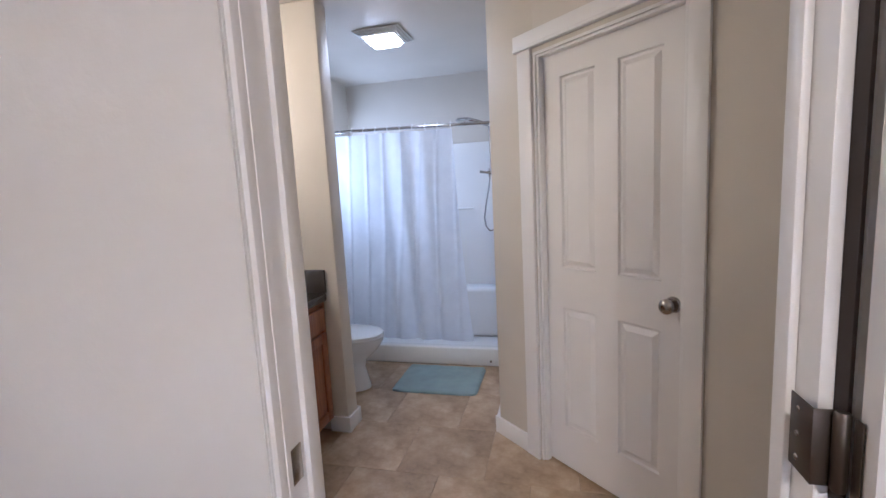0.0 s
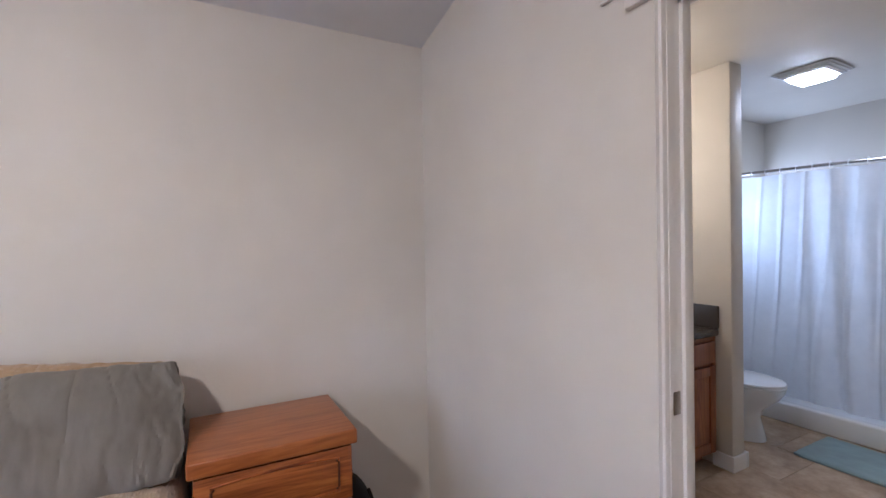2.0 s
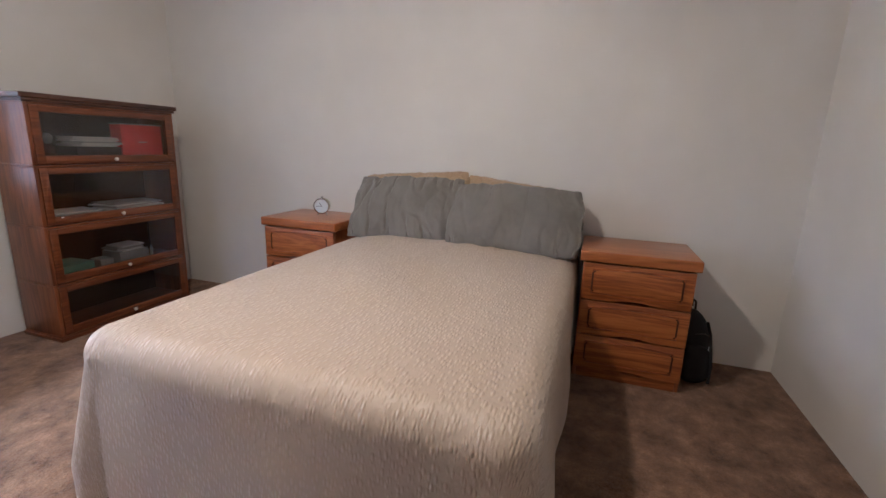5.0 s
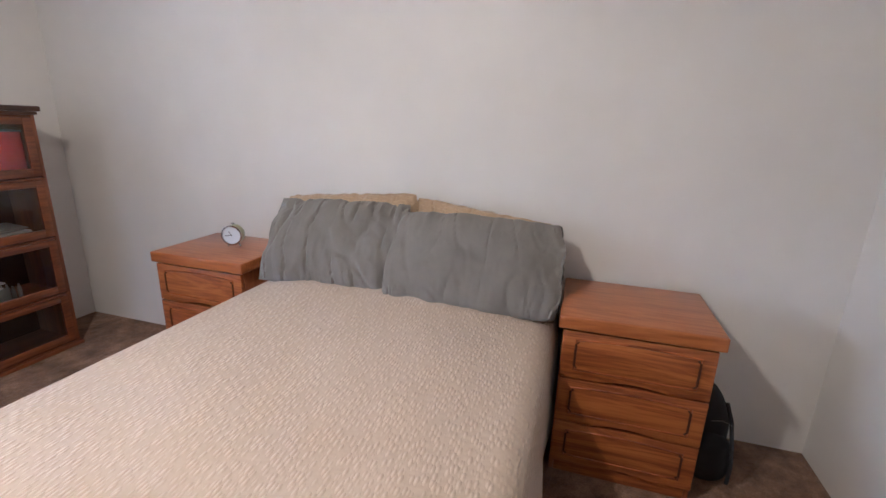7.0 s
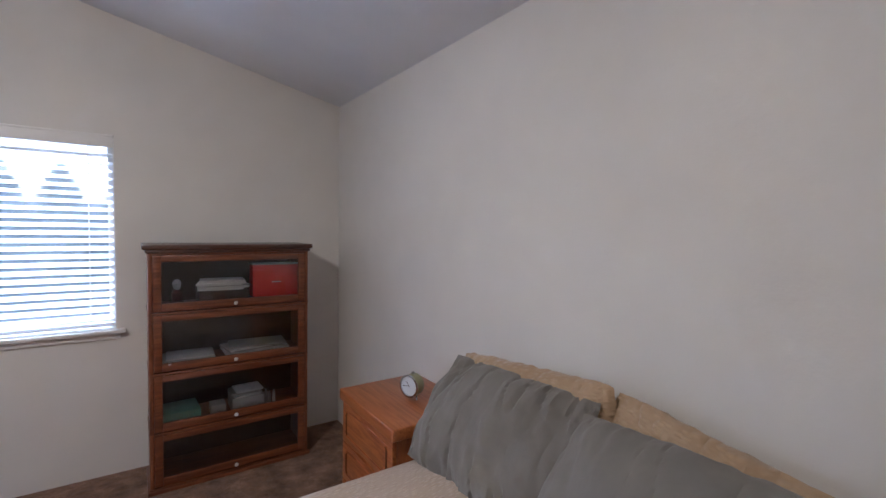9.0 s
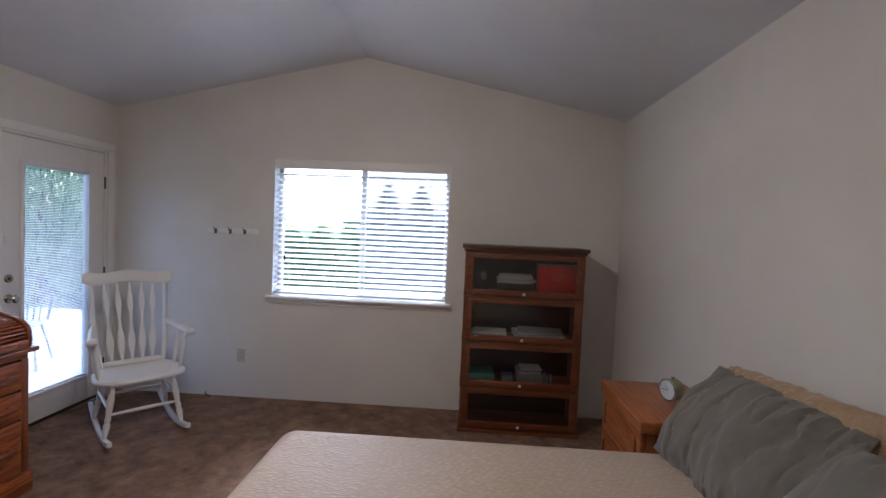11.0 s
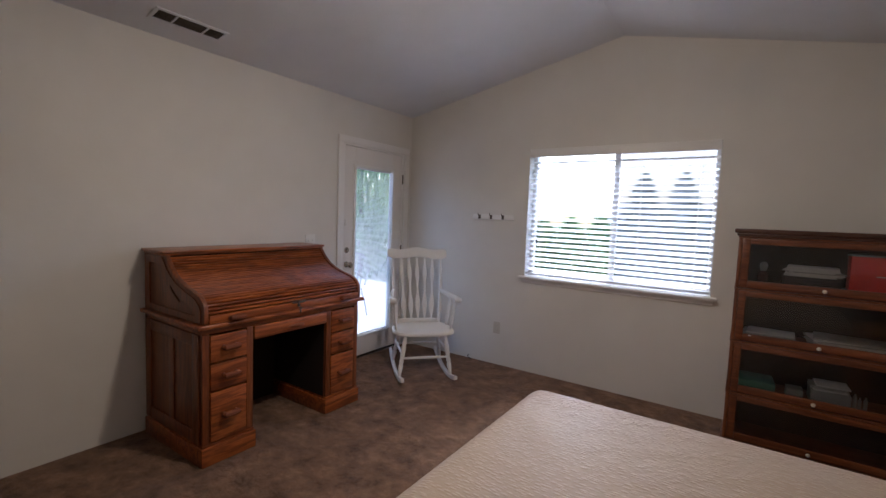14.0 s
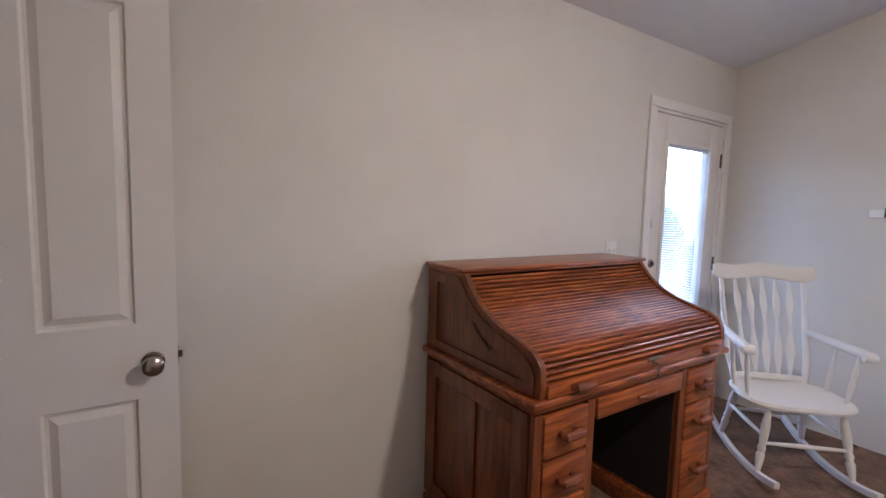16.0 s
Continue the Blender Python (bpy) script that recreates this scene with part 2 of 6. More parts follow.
def box(bm, x0, y0, z0, x1, y1, z1):
    vs = [bm.verts.new(p) for p in ((x0, y0, z0), (x1, y0, z0), (x1, y1, z0), (x0, y1, z0), (x0, y0, z1), (x1, y0, z1), (x1, y1, z1), (x0, y1, z1))]
    for f in ((0, 3, 2, 1), (4, 5, 6, 7), (0, 1, 5, 4), (1, 2, 6, 5), (2, 3, 7, 6), (3, 0, 4, 7)):
        bm.faces.new([vs[i] for i in f])
    return vs


def boxes(*dims, bevel=0.0, segments=2):
    bm = bmesh.new()
    for d in dims:
        lo, hi = [min(d[i], d[i + 3]) for i in range(3)], [max(d[i], d[i + 3]) for i in range(3)]
        box(bm, *lo, *hi)
    if bevel:
        bmesh.ops.bevel(bm, geom=bm.edges[:], offset=bevel, segments=segments, affect="EDGES", profile=0.5)
    return bm


def extrude_outline(points, axis, a, b, bevel=0.0):
    """A prism from a closed outline in the plane across the axis, from a to b along it."""
    bm = bmesh.new()

    def at(p, q):
        return {"x": (q, p[0], p[1]), "y": (p[0], q, p[1]), "z": (p[0], p[1], q)}[axis]

    lo, hi = [bm.verts.new(at(p, a)) for p in points], [bm.verts.new(at(p, b)) for p in points]
    n = len(points)
    bm.faces.new(lo[::-1])
    bm.faces.new(hi)
    for i in range(n):
        bm.faces.new((lo[i], lo[(i + 1) % n], hi[(i + 1) % n], hi[i]))
    bmesh.ops.recalc_face_normals(bm, faces=bm.faces[:])
    if bevel:
        edges = [e for e in bm.edges if len(e.link_faces) == 2 and e.calc_face_angle(0) > 0.6]
        bmesh.ops.bevel(bm, geom=edges, offset=bevel, segments=2, affect="EDGES", profile=0.5)
    return bm


def tube(points, radius, sides=10, closed=False):
    bm = bmesh.new()
    pts = [Vector(p) for p in points]
    rad = radius if isinstance(radius, (list, tuple)) else [radius] * len(pts)
    rings, n = [], len(pts)
    for i, p in enumerate(pts):
        a, b = pts[(i - 1) % n if closed else max(i - 1, 0)], pts[(i + 1) % n if closed else min(i + 1, n - 1)]
        way = (b - a).normalized()
        side = way.cross(Vector((0, 0, 1)) if abs(way.z) < 0.9 else Vector((1, 0, 0))).normalized()
        up = side.cross(way)
        rings.append([bm.verts.new(p + rad[i] * (side * math.cos(t) + up * math.sin(t))) for t in [2 * math.pi * k / sides for k in range(sides)]])
    for i in range(n if closed else n - 1):
        r, s = rings[i], rings[(i + 1) % n]
        for k in range(sides):
            bm.faces.new((r[k], r[(k + 1) % sides], s[(k + 1) % sides], s[k]))
    if not closed:
        bm.faces.new(rings[0][::-1])
        bm.faces.new(rings[-1])
    bmesh.ops.recalc_face_normals(bm, faces=bm.faces[:])
    return bm


def lathe(profile, axis="z", at=(0, 0, 0), sides=24):
    """A turned shape from (radius, height) pairs."""
    bm, rings = bmesh.new(), []
    for r, h in profile:
        ring = []
        for k in range(sides):
            c, s = r * math.cos(2 * math.pi * k / sides), r * math.sin(2 * math.pi * k / sides)
            p = {"z": (c, s, h), "x": (h, c, s), "y": (c, h, s)}[axis]
            ring.append(bm.verts.new((p[0] + at[0], p[1] + at[1], p[2] + at[2])))
        rings.append(ring)
    for r, s in zip(rings, rings[1:]):
        for k in range(sides):
            bm.faces.new((r[k], r[(k + 1) % sides], s[(k + 1) % sides], s[k]))
    bm.faces.new(rings[0][::-1])
    bm.faces.new(rings[-1])
    bmesh.ops.recalc_face_normals(bm, faces=bm.faces[:])
    return bm


def mesh_object(name, bm, mat, smooth=True):
    me = bpy.data.meshes.new(name)
    bm.to_mesh(me)
    bm.free()
    me.materials.append(mat)
    if smooth:
        me.polygons.foreach_set("use_smooth", [True] * len(me.polygons))
        me.set_sharp_from_angle(angle=radians(35))
    return new(name, me)


def thing(name, m, label, category, group=""):
    ob = new(name)
    ob.empty_display_size = 0.1
    ob.matrix_world = m
    return tagged(ob, label, category, group)


def part(name, bm, mat, parent, label=""):
    ob = mesh_object(name, bm, mat)
    ob.parent = parent
    return tagged(ob, label)


def again(ob, parent, loc=(0, 0, 0), rot=None):
    """A further part on the same mesh."""
    c = new(ob.name, ob.data)
    c.parent = parent
    c.matrix_basis = Matrix.Translation(loc) @ (rot or Matrix())
    return c


def single(name, bm, mat, label, category, m=None):
    ob = mesh_object(name, bm, mat)
    if m is not None:
        ob.matrix_world = m
    return tagged(ob, label, category)


def structure(name, bm, mat, label=""):
    return tagged(mesh_object(name, bm, mat), label, kind="structure")


# ---- the rooms ----
X0, X1, Y0, Y1, EAVE, RIDGE, XR = 0.975, 5.26, -1.22, 3.15, 2.46, 2.925, 3.12
SLOPE = (RIDGE - EAVE) / (X1 - XR)
TH = 0.092


def top_at(x):
    return RIDGE - abs(x - XR) * SLOPE


def gable_wall(y0, y1, holes):
    """A wall under the gable, as prisms between the edges of its openings (x0, x1, z0, z1)."""
    bm = bmesh.new()
    cuts = sorted({X0 - TH, X1 + TH, XR, *[h[0] for h in holes], *[h[1] for h in holes]})
    for a, b in zip(cuts, cuts[1:]):
        spans = [(-0.25, None)]
        for h in holes:
            if h[0] <= a and b <= h[1]:
                spans = ([(-0.25, h[2])] if h[2] > 0 else []) + [(h[3], None)]
        for lo, hi in spans:
            vs = box(bm, a, y0, lo, b, y1, 1)
            for v, x in zip(vs[4:], (a, b, b, a)):
                v.co.z = hi if hi is not None else top_at(x) + 0.02
    return bm


WIN = (2.385, 3.875, 0.90, 2.06)
DOOR = (2.390, 3.112, 0.0, 2.045)
ENTRY = (4.38, 5.14, 0.0, 2.045)
structure("wall_south", gable_wall(Y0 - 0.16, Y0, [WIN]), WALL)
structure("wall_north", gable_wall(Y1, Y1 + TH, [DOOR, ENTRY]), WALL)
structure("wall_west", boxes((X0 - TH, Y0, -0.25, X0, Y1, 2.5)), WALL)
GD = (-1.10, -0.235, 0.0, 2.055)
structure("wall_east", boxes((X1, Y0, -0.25, X1 + 0.14, GD[0], 2.5), (X1, GD[0], GD[3], X1 + 0.14, GD[1], 2.5), (X1, GD[1], -0.25, X1 + 0.14, Y1, 2.5)), WALL)
bm = bmesh.new()
for side in (-1, 1):
    xe = XR + side * (X1 - XR + 0.3)
    a = box(bm, min(XR, xe), Y0 - 0.3, 0, max(XR, xe), Y1 + TH, 0.1)
    for v in a:
        v.co.z += top_at(v.co.x)
structure("ceiling", bm, CEIL)
structure("floor", boxes((X0, Y0, -0.1, X1, Y1, 0.0), (DOOR[0], Y1, -0.1, DOOR[1], Y1 + 0.06, 0.0)), CARPET, "brown cut-pile carpet")

# bathroom shell
BA, BD = Vector((2.43, 5.08)), Vector((0.731, -0.682))
BN = Vector((0.682, 0.731))
CH = 2.48


def slanted(s0, s1, d0, d1, z0, z1, bevel=0.0):
    """A block along the slanted closet wall: from s0 to s1 along it and d0 to d1 behind its face."""
    bm = bmesh.new()
    vs = box(bm, s0, d0, z0, s1, d1, z1)
    if bevel:
        bmesh.ops.bevel(bm, geom=bm.edges[:], offset=bevel, segments=2, affect="EDGES", profile=0.5)
    for v in bm.verts:
        p = BA + BD * v.co.x + BN * v.co.y
        v.co.x, v.co.y = p
    return bm


def joined(*parts):
    out = bmesh.new()
    for b in parts:
        me = bpy.data.meshes.new("joined")
        b.to_mesh(me)
        b.free()
        out.from_mesh(me)
        bpy.data.meshes.remove(me)
    return out


CL = (0.41, 1.14)
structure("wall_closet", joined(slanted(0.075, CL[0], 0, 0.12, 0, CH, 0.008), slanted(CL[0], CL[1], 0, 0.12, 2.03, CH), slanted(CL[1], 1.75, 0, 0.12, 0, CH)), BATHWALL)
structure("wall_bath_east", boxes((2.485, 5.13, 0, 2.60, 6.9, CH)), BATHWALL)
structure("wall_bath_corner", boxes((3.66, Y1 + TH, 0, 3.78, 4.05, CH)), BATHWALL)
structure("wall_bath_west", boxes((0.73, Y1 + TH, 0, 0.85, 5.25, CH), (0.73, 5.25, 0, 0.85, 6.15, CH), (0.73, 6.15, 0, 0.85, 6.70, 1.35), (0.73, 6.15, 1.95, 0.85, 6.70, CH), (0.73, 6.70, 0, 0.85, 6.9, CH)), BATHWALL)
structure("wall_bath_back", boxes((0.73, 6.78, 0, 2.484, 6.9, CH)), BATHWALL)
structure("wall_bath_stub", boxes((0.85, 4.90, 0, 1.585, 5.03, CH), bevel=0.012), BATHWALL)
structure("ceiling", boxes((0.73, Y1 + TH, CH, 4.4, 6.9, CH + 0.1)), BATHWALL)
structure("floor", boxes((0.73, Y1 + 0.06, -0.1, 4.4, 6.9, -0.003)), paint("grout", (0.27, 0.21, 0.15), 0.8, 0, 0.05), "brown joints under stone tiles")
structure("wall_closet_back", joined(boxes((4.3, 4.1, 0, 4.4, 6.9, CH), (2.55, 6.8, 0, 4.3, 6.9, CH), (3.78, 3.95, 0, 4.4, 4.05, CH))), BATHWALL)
# short hall behind the entry
for dims in ((3.9, Y1 + TH, -0.1, 4.0, 3.93, 2.5), (5.3, Y1 + TH, -0.1, 5.4, 4.5, 2.5), (4.5, 4.4, -0.1, 5.3, 4.5, 2.5), (4.41, 3.95, -0.1, 4.5, 4.5, 2.5)):
    structure("wall_hall", boxes(dims), WALL)
structure("ceiling", boxes((4.0, Y1 + TH, 2.5, 5.4, 4.5, 2.6)), CEIL)
structure("floor", boxes((3.9, Y1, -0.1, 5.4, 4.5, -0.002)), CARPET, "brown cut-pile carpet")
# baseboards in the bathroom
structure("baseboard", joined(slanted(0.050, 0.33, -0.014, -0.001, 0, 0.10, 0.003), slanted(1.21, 1.70, -0.014, -0.001, 0, 0.10, 0.003)), TRIM)
structure("baseboard", boxes((2.467, 5.04, 0, 2.483, 5.97, 0.10), bevel=0.003), TRIM)
structure("baseboard", boxes((1.47, 4.885, 0, 1.60, 4.898, 0.095), (1.587, 4.899, 0, 1.60, 5.03, 0.095), (0.86, 5.032, 0, 1.60, 5.045, 0.095), bevel=0.003), TRIM)


# doorway trim, bedroom side and bath side, and the jamb lining
def casing_moulding(x0, x1, y, out, z1):
    """An upright casing board with a stepped and rounded face towards -y or +y (out)."""
    w, s = x1 - x0, (1 if out > 0 else -1)
    prof = [(0, 0), (0, 0.010), (0.07, 0.016), (0.15, 0.018), (0.20, 0.012), (0.27, 0.012), (0.33, 0.018), (0.40, 0.019), (0.45, 0.014), (0.51, 0.014), (0.58, 0.019), (0.92, 0.018), (1.0, 0.013), (1.0, 0)]
    return extrude_outline([(x0 + w * a, y + s * b) for a, b in prof], "z", 0.0, z1)


frame_n = structure("door_1", boxes((DOOR[0] - 0.001, Y1 - 0.002, 0, DOOR[0] + 0.014, Y1 + TH + 0.002, 2.045), (DOOR[1] - 0.014, Y1 - 0.002, 0, DOOR[1] + 0.001, Y1 + TH + 0.002, 2.045), (DOOR[0] + 0.014, Y1 - 0.002, 2.03, DOOR[1] - 0.014, Y1 + TH + 0.002, 2.046), bevel=0.001), TRIM, "white painted door frame of the bathroom")
for a, b in ((DOOR[0] - 0.012, DOOR[0] + 0.012), (DOOR[1] + 0.086, DOOR[1] + 0.006)):
    part("casing", casing_moulding(a, b, Y1, -1, 2.045), TRIM, frame_n)
for a, b in ((DOOR[0] - 0.062, DOOR[0] - 0.004), (DOOR[1] + 0.086, DOOR[1] + 0.006)):
    part("casing", casing_moulding(a, b, Y1 + TH, 1, 2.045), TRIM, frame_n)
part("head_casing", boxes((DOOR[0] - 0.10, Y1 - 0.02, 2.045, DOOR[1] + 0.10, Y1 - 0.001, 2.10), (DOOR[0] - 0.19, Y1 - 0.014, 2.100, DOOR[1] + 0.19, Y1 - 0.001, 2.108), bevel=0.002), TRIM, frame_n)
part("door_stop", boxes((DOOR[0] + 0.014, Y1 + 0.045, 0, DOOR[0] + 0.025, Y1 + 0.08, 2.03), (DOOR[1] - 0.025, Y1 + 0.045, 0, DOOR[1] - 0.014, Y1 + 0.08, 2.03), bevel=0.002), TRIM, frame_n)
part("strike_plate", boxes((DOOR[0] + 0.0142, Y1 + 0.008, 0.965, DOOR[0] + 0.0158, Y1 + 0.036, 1.025), bevel=0.0006), NICKEL, frame_n, "small metal strike plate")


def panel_door(w, h, t, mat, parent, panels):
    """A moulded door leaf: x along its width from 0, y from 0 to -t, z up, with raised panels on both faces."""
    xs = sorted({0.0, w, *[p[0] for p in panels], *[p[1] for p in panels]})
    bm = bmesh.new()
    for face, s in ((0.0, -1), (-t, 1)):
        inner = face + s * 0.006
        rows = sorted({0.0, h, *[p[2] for p in panels], *[p[3] for p in panels]})
        for a, b in zip(xs, xs[1:]):
            for c, d in zip(rows, rows[1:]):
                if any(p[0] <= a and b <= p[1] and p[2] <= c and d <= p[3] for p in panels):
                    continue
                q = [(a, face, c), (b, face, c), (b, face, d), (a, face, d)]
                f = bm.faces.new([bm.verts.new(v) for v in q])
        for p in panels:
            loops = []
            for inset, depth in ((0, 0), (0.006, 0.011), (0.015, 0.012), (0.036, 0.001)):
                y = face + s * depth
                loops.append([bm.verts.new(v) for v in ((p[0] + inset, y, p[2] + inset), (p[1] - inset, y, p[2] + inset), (p[1] - inset, y, p[3] - inset), (p[0] + inset, y, p[3] - inset))])
            for l1, l2 in zip(loops, loops[1:]):
                for k in range(4):
                    bm.faces.new((l1[k], l1[(k + 1) % 4], l2[(k + 1) % 4], l2[k]))
            bm.faces.new(loops[-1])
    for q in (((0, 0, 0), (0, -t, 0), (0, -t, h), (0, 0, h)), ((w, 0, 0), (w, -t, 0), (w, -t, h), (w, 0, h)), ((0, 0, h), (w, 0, h), (w, -t, h), (0, -t, h)), ((0, 0, 0), (w, 0, 0), (w, -t, 0), (0, -t, 0))):
        bm.faces.new([bm.verts.new(v) for v in q])
    bmesh.ops.remove_doubles(bm, verts=bm.verts[:], dist=0.0002)
    bmesh.ops.recalc_face_normals(bm, faces=bm.faces[:])
    leaf = part("leaf", bm, mat, parent)
    leaf.data.set_sharp_from_angle(angle=radians(12))
    return leaf


def four_panels(w):
    a, b, c, d = 0.105, w / 2 - 0.055, w / 2 + 0.055, w - 0.105
    return [(a, b, 0.21, 0.82), (c, d, 0.21, 0.82), (a, b, 1.015, 1.89), (c, d, 1.015, 1.89)]


def knob_set(x, z, t, parent, mat=NICKEL):
    for s, y in ((1, 0.0), (-1, -t)):
        part("rose", lathe([(0.031, 0), (0.031, s * 0.004), (0.026, s * 0.009), (0.012, s * 0.011)], "y", (x, y + s * 0.0005, z)), mat, parent, "round metal rose")
        part("knob", lathe([(0.011, s * 0.010), (0.011, s * 0.028), (0.022, s * 0.034), (0.029, s * 0.045), (0.028, s * 0.056), (0.018, s * 0.064), (0.004, s * 0.066)], "y", (x, y, z)), mat, parent, "satin metal knob")


# the open bathroom door, folded back on the bedroom wall
bdoor = tagged(thing("door_2", pose(DOOR[1] + 0.006, Y1 - 0.040, 0.012, 0, 0, -7), "white four-panel bathroom door standing wide open against the wall", ""), kind="structure")
panel_door(0.63, 2.02, 0.035, DOORP, bdoor, four_panels(0.63))
knob_set(0.57, 0.92, 0.035, bdoor)
bh = part("hinge", lathe([(0.006, -0.046), (0.008, -0.043), (0.008, 0.043), (0.006, 0.046)], "z", (3.108, 3.122, 1.115)), BRONZE, frame_n, "dark bronze hinge with screws")
part("hinge_leaf", boxes((3.084, 3.1285, 1.07, 3.0858, 3.175, 1.16), (3.084, 3.128, 1.07, 3.108, 3.1298, 1.16), bevel=0.0006), BRONZE, frame_n, "dark bronze hinge plate")
part("hinge_leaf", boxes((3.1135, 3.098, 1.07, 3.1150, 3.112, 1.16), bevel=0.0006), BRONZE, frame_n, "dark bronze hinge plate")
for z in (1.085, 1.115, 1.145):
    part("screw", lathe([(0.004, 0), (0.003, -0.0012)], "x", (3.0838, 3.158, z), 10), NICKEL, frame_n)
# thin dark strip added as the shade between jamb and open leaf
part("weatherstrip", boxes((DOOR[1] + 0.001, Y1 - 0.026, 0.02, DOOR[1] + 0.005, Y1 - 0.002, 2.03)), DARKGAP, frame_n, "near-black strip painting the shade in the hinge gap")
part("hinge", lathe([(0.006, -0.046), (0.008, -0.043), (0.008, 0.043), (0.006, 0.046)], "z", (3.108, 3.122, 0.22)), BRONZE, frame_n)
part("hinge", lathe([(0.006, -0.046), (0.008, -0.043), (0.008, 0.043), (0.006, 0.046)], "z", (3.108, 3.122, 1.83)), BRONZE, frame_n)

# the entry door, open along the east wall
edoor = tagged(thing("door_3", pose(5.192, 3.118, 0.012, 0, 0, -90), "white four-panel bedroom door open against the side wall", ""), kind="structure")
panel_door(0.765, 2.02, 0.035, DOORP, edoor, [(a, b, c, 0.785 if c < 0.5 else 1.925) for a, b, c, d in four_panels(0.765)])
knob_set(0.70, 0.895, 0.035, edoor)
part("latch", boxes((0.765, -0.028, 0.88, 0.767, -0.008, 0.93), (0.767, -0.024, 0.895, 0.778, -0.012, 0.915), bevel=0.0008), BRONZE, edoor, "dark metal latch")
structure("door_4", boxes((ENTRY[0] - 0.001, Y1 - 0.002, 0, ENTRY[0] + 0.014, Y1 + TH + 0.002, 2.045), (ENTRY[1] - 0.014, Y1 - 0.002, 0, ENTRY[1] + 0.001, Y1 + TH + 0.002, 2.045), (ENTRY[0] + 0.014, Y1 - 0.002, 2.03, ENTRY[1] - 0.014, Y1 + TH + 0.002, 2.046)), TRIM, "white painted entry door frame")

# closet door in the slanted wall
cdoor_frame = structure("door_5", joined(slanted(CL[0] - 0.090, CL[0] - 0.003, -0.018, -0.001, 0, 2.05, 0.003), slanted(CL[1] + 0.003, CL[1] + 0.072, -0.018, -0.001, 0, 2.05, 0.003)), TRIM, "white painted closet door frame with flat casing")
part("head_casing", joined(slanted(CL[0] - 0.110, CL[1] + 0.092, -0.024, -0.001, 2.05, 2.125, 0.003), slanted(CL[0] - 0.105, CL[1] + 0.072, -0.030, -0.0245, 2.05, 2.066, 0.002)), TRIM, cdoor_frame)
part("jamb", joined(slanted(CL[0], CL[0] + 0.012, -0.001, 0.121, 0, 2.03), slanted(CL[1] - 0.012, CL[1], -0.001, 0.121, 0, 2.03), slanted(CL[0] + 0.012, CL[1] - 0.012, -0.001, 0.121, 2.018, 2.03)), TRIM, cdoor_frame)
part("door_stop", joined(slanted(CL[0] + 0.012, CL[0] + 0.024, 0.01, 0.045, 0, 2.018, 0.002), slanted(CL[1] - 0.024, CL[1] - 0.012, 0.01, 0.045, 0, 2.018, 0.002), slanted(CL[0] + 0.024, CL[1] - 0.024, 0.01, 0.045, 2.006, 2.018, 0.002)), TRIM, cdoor_frame)
cd_pos = BA + BD * (CL[1] - 0.014) + BN * 0.046
cdoor = tagged(thing("door_6", pose(cd_pos.x, cd_pos.y, 0.012, 0, 0, 180 + math.degrees(math.atan2(BD.y, BD.x))), "white four-panel closet door, closed, with satin knob", ""), kind="structure")
panel_door(CL[1] - CL[0] - 0.028, 2.0, 0.035, DOORP, cdoor, four_panels(CL[1] - CL[0] - 0.028))
knob_set(0.055, 0.935, 0.035, cdoor)

# stone vinyl tiles of the bathroom floor
tile = None
W, L = 0.455, 0.455
for i in range(-1, 9):
    for j in range(-1, 9):
        x, y = 0.86 + i * W + (0.2275 if j % 2 else 0.0), 3.212 + j * L
        if x > 3.6 or x + W < 0.9 or y > 6.0 or y < 3.2 or (x > 2.5 and y > 5.1):
            continue
        if tile is None:
            tile = mesh_object("tile", boxes((0.001, 0.001, 0.0, W - 0.001, L - 0.001, 0.0055), bevel=0.0012, segments=1), VINYL)
            tile.location = (x, y, -0.0050)
            tile_parent = [o for o in scene.objects if o.get("kind") == "structure" and o.name.startswith("floor")][1]
            tile.parent = tile_parent
        else:
            again(tile, tile_parent, (x, y, -0.0050))

# ---- south window ----
win = structure("window_1", boxes((WIN[0], Y0 - 0.155, WIN[2] + 0.0, WIN[0] + 0.035, Y0 - 0.10, WIN[3]), (WIN[1] - 0.035, Y0 - 0.155, WIN[2], WIN[1], Y0 - 0.10, WIN[3]), (WIN[0] + 0.035, Y0 - 0.155, WIN[2], WIN[1] - 0.035, Y0 - 0.10, WIN[2] + 0.04), (WIN[0] + 0.035, Y0 - 0.155, WIN[3] - 0.035, WIN[1] - 0.035, Y0 - 0.10, WIN[3]), bevel=0.003), TRIM, "white sliding window with two panes")
part("mullion", boxes((3.11, Y0 - 0.15, WIN[2] + 0.04, 3.155, Y0 - 0.105, WIN[3] - 0.035), bevel=0.004), TRIM, win)
for a, b in ((WIN[0] + 0.035, 3.11), (3.155, WIN[1] - 0.035)):
    g = part("pane", boxes((a, Y0 - 0.130, WIN[2] + 0.04, b, Y0 - 0.126, WIN[3] - 0.035)), GLASS, win)
    g.visible_shadow = False
MESHM = material("insect_screen_mesh", (0.35, 0.38, 0.42), 0.7)
see, both = node(MESHM, "ShaderNodeBsdfTransparent"), node(MESHM, "ShaderNodeMixShader", Fac=0.42)
MESHM.node_tree.links.new(MESHM.node_tree.nodes["Principled BSDF"].outputs[0], both.inputs[1])
MESHM.node_tree.links.new(see.outputs[0], both.inputs[2])
MESHM.node_tree.links.new(both.outputs[0], MESHM.node_tree.nodes["Material Output"].inputs[0])
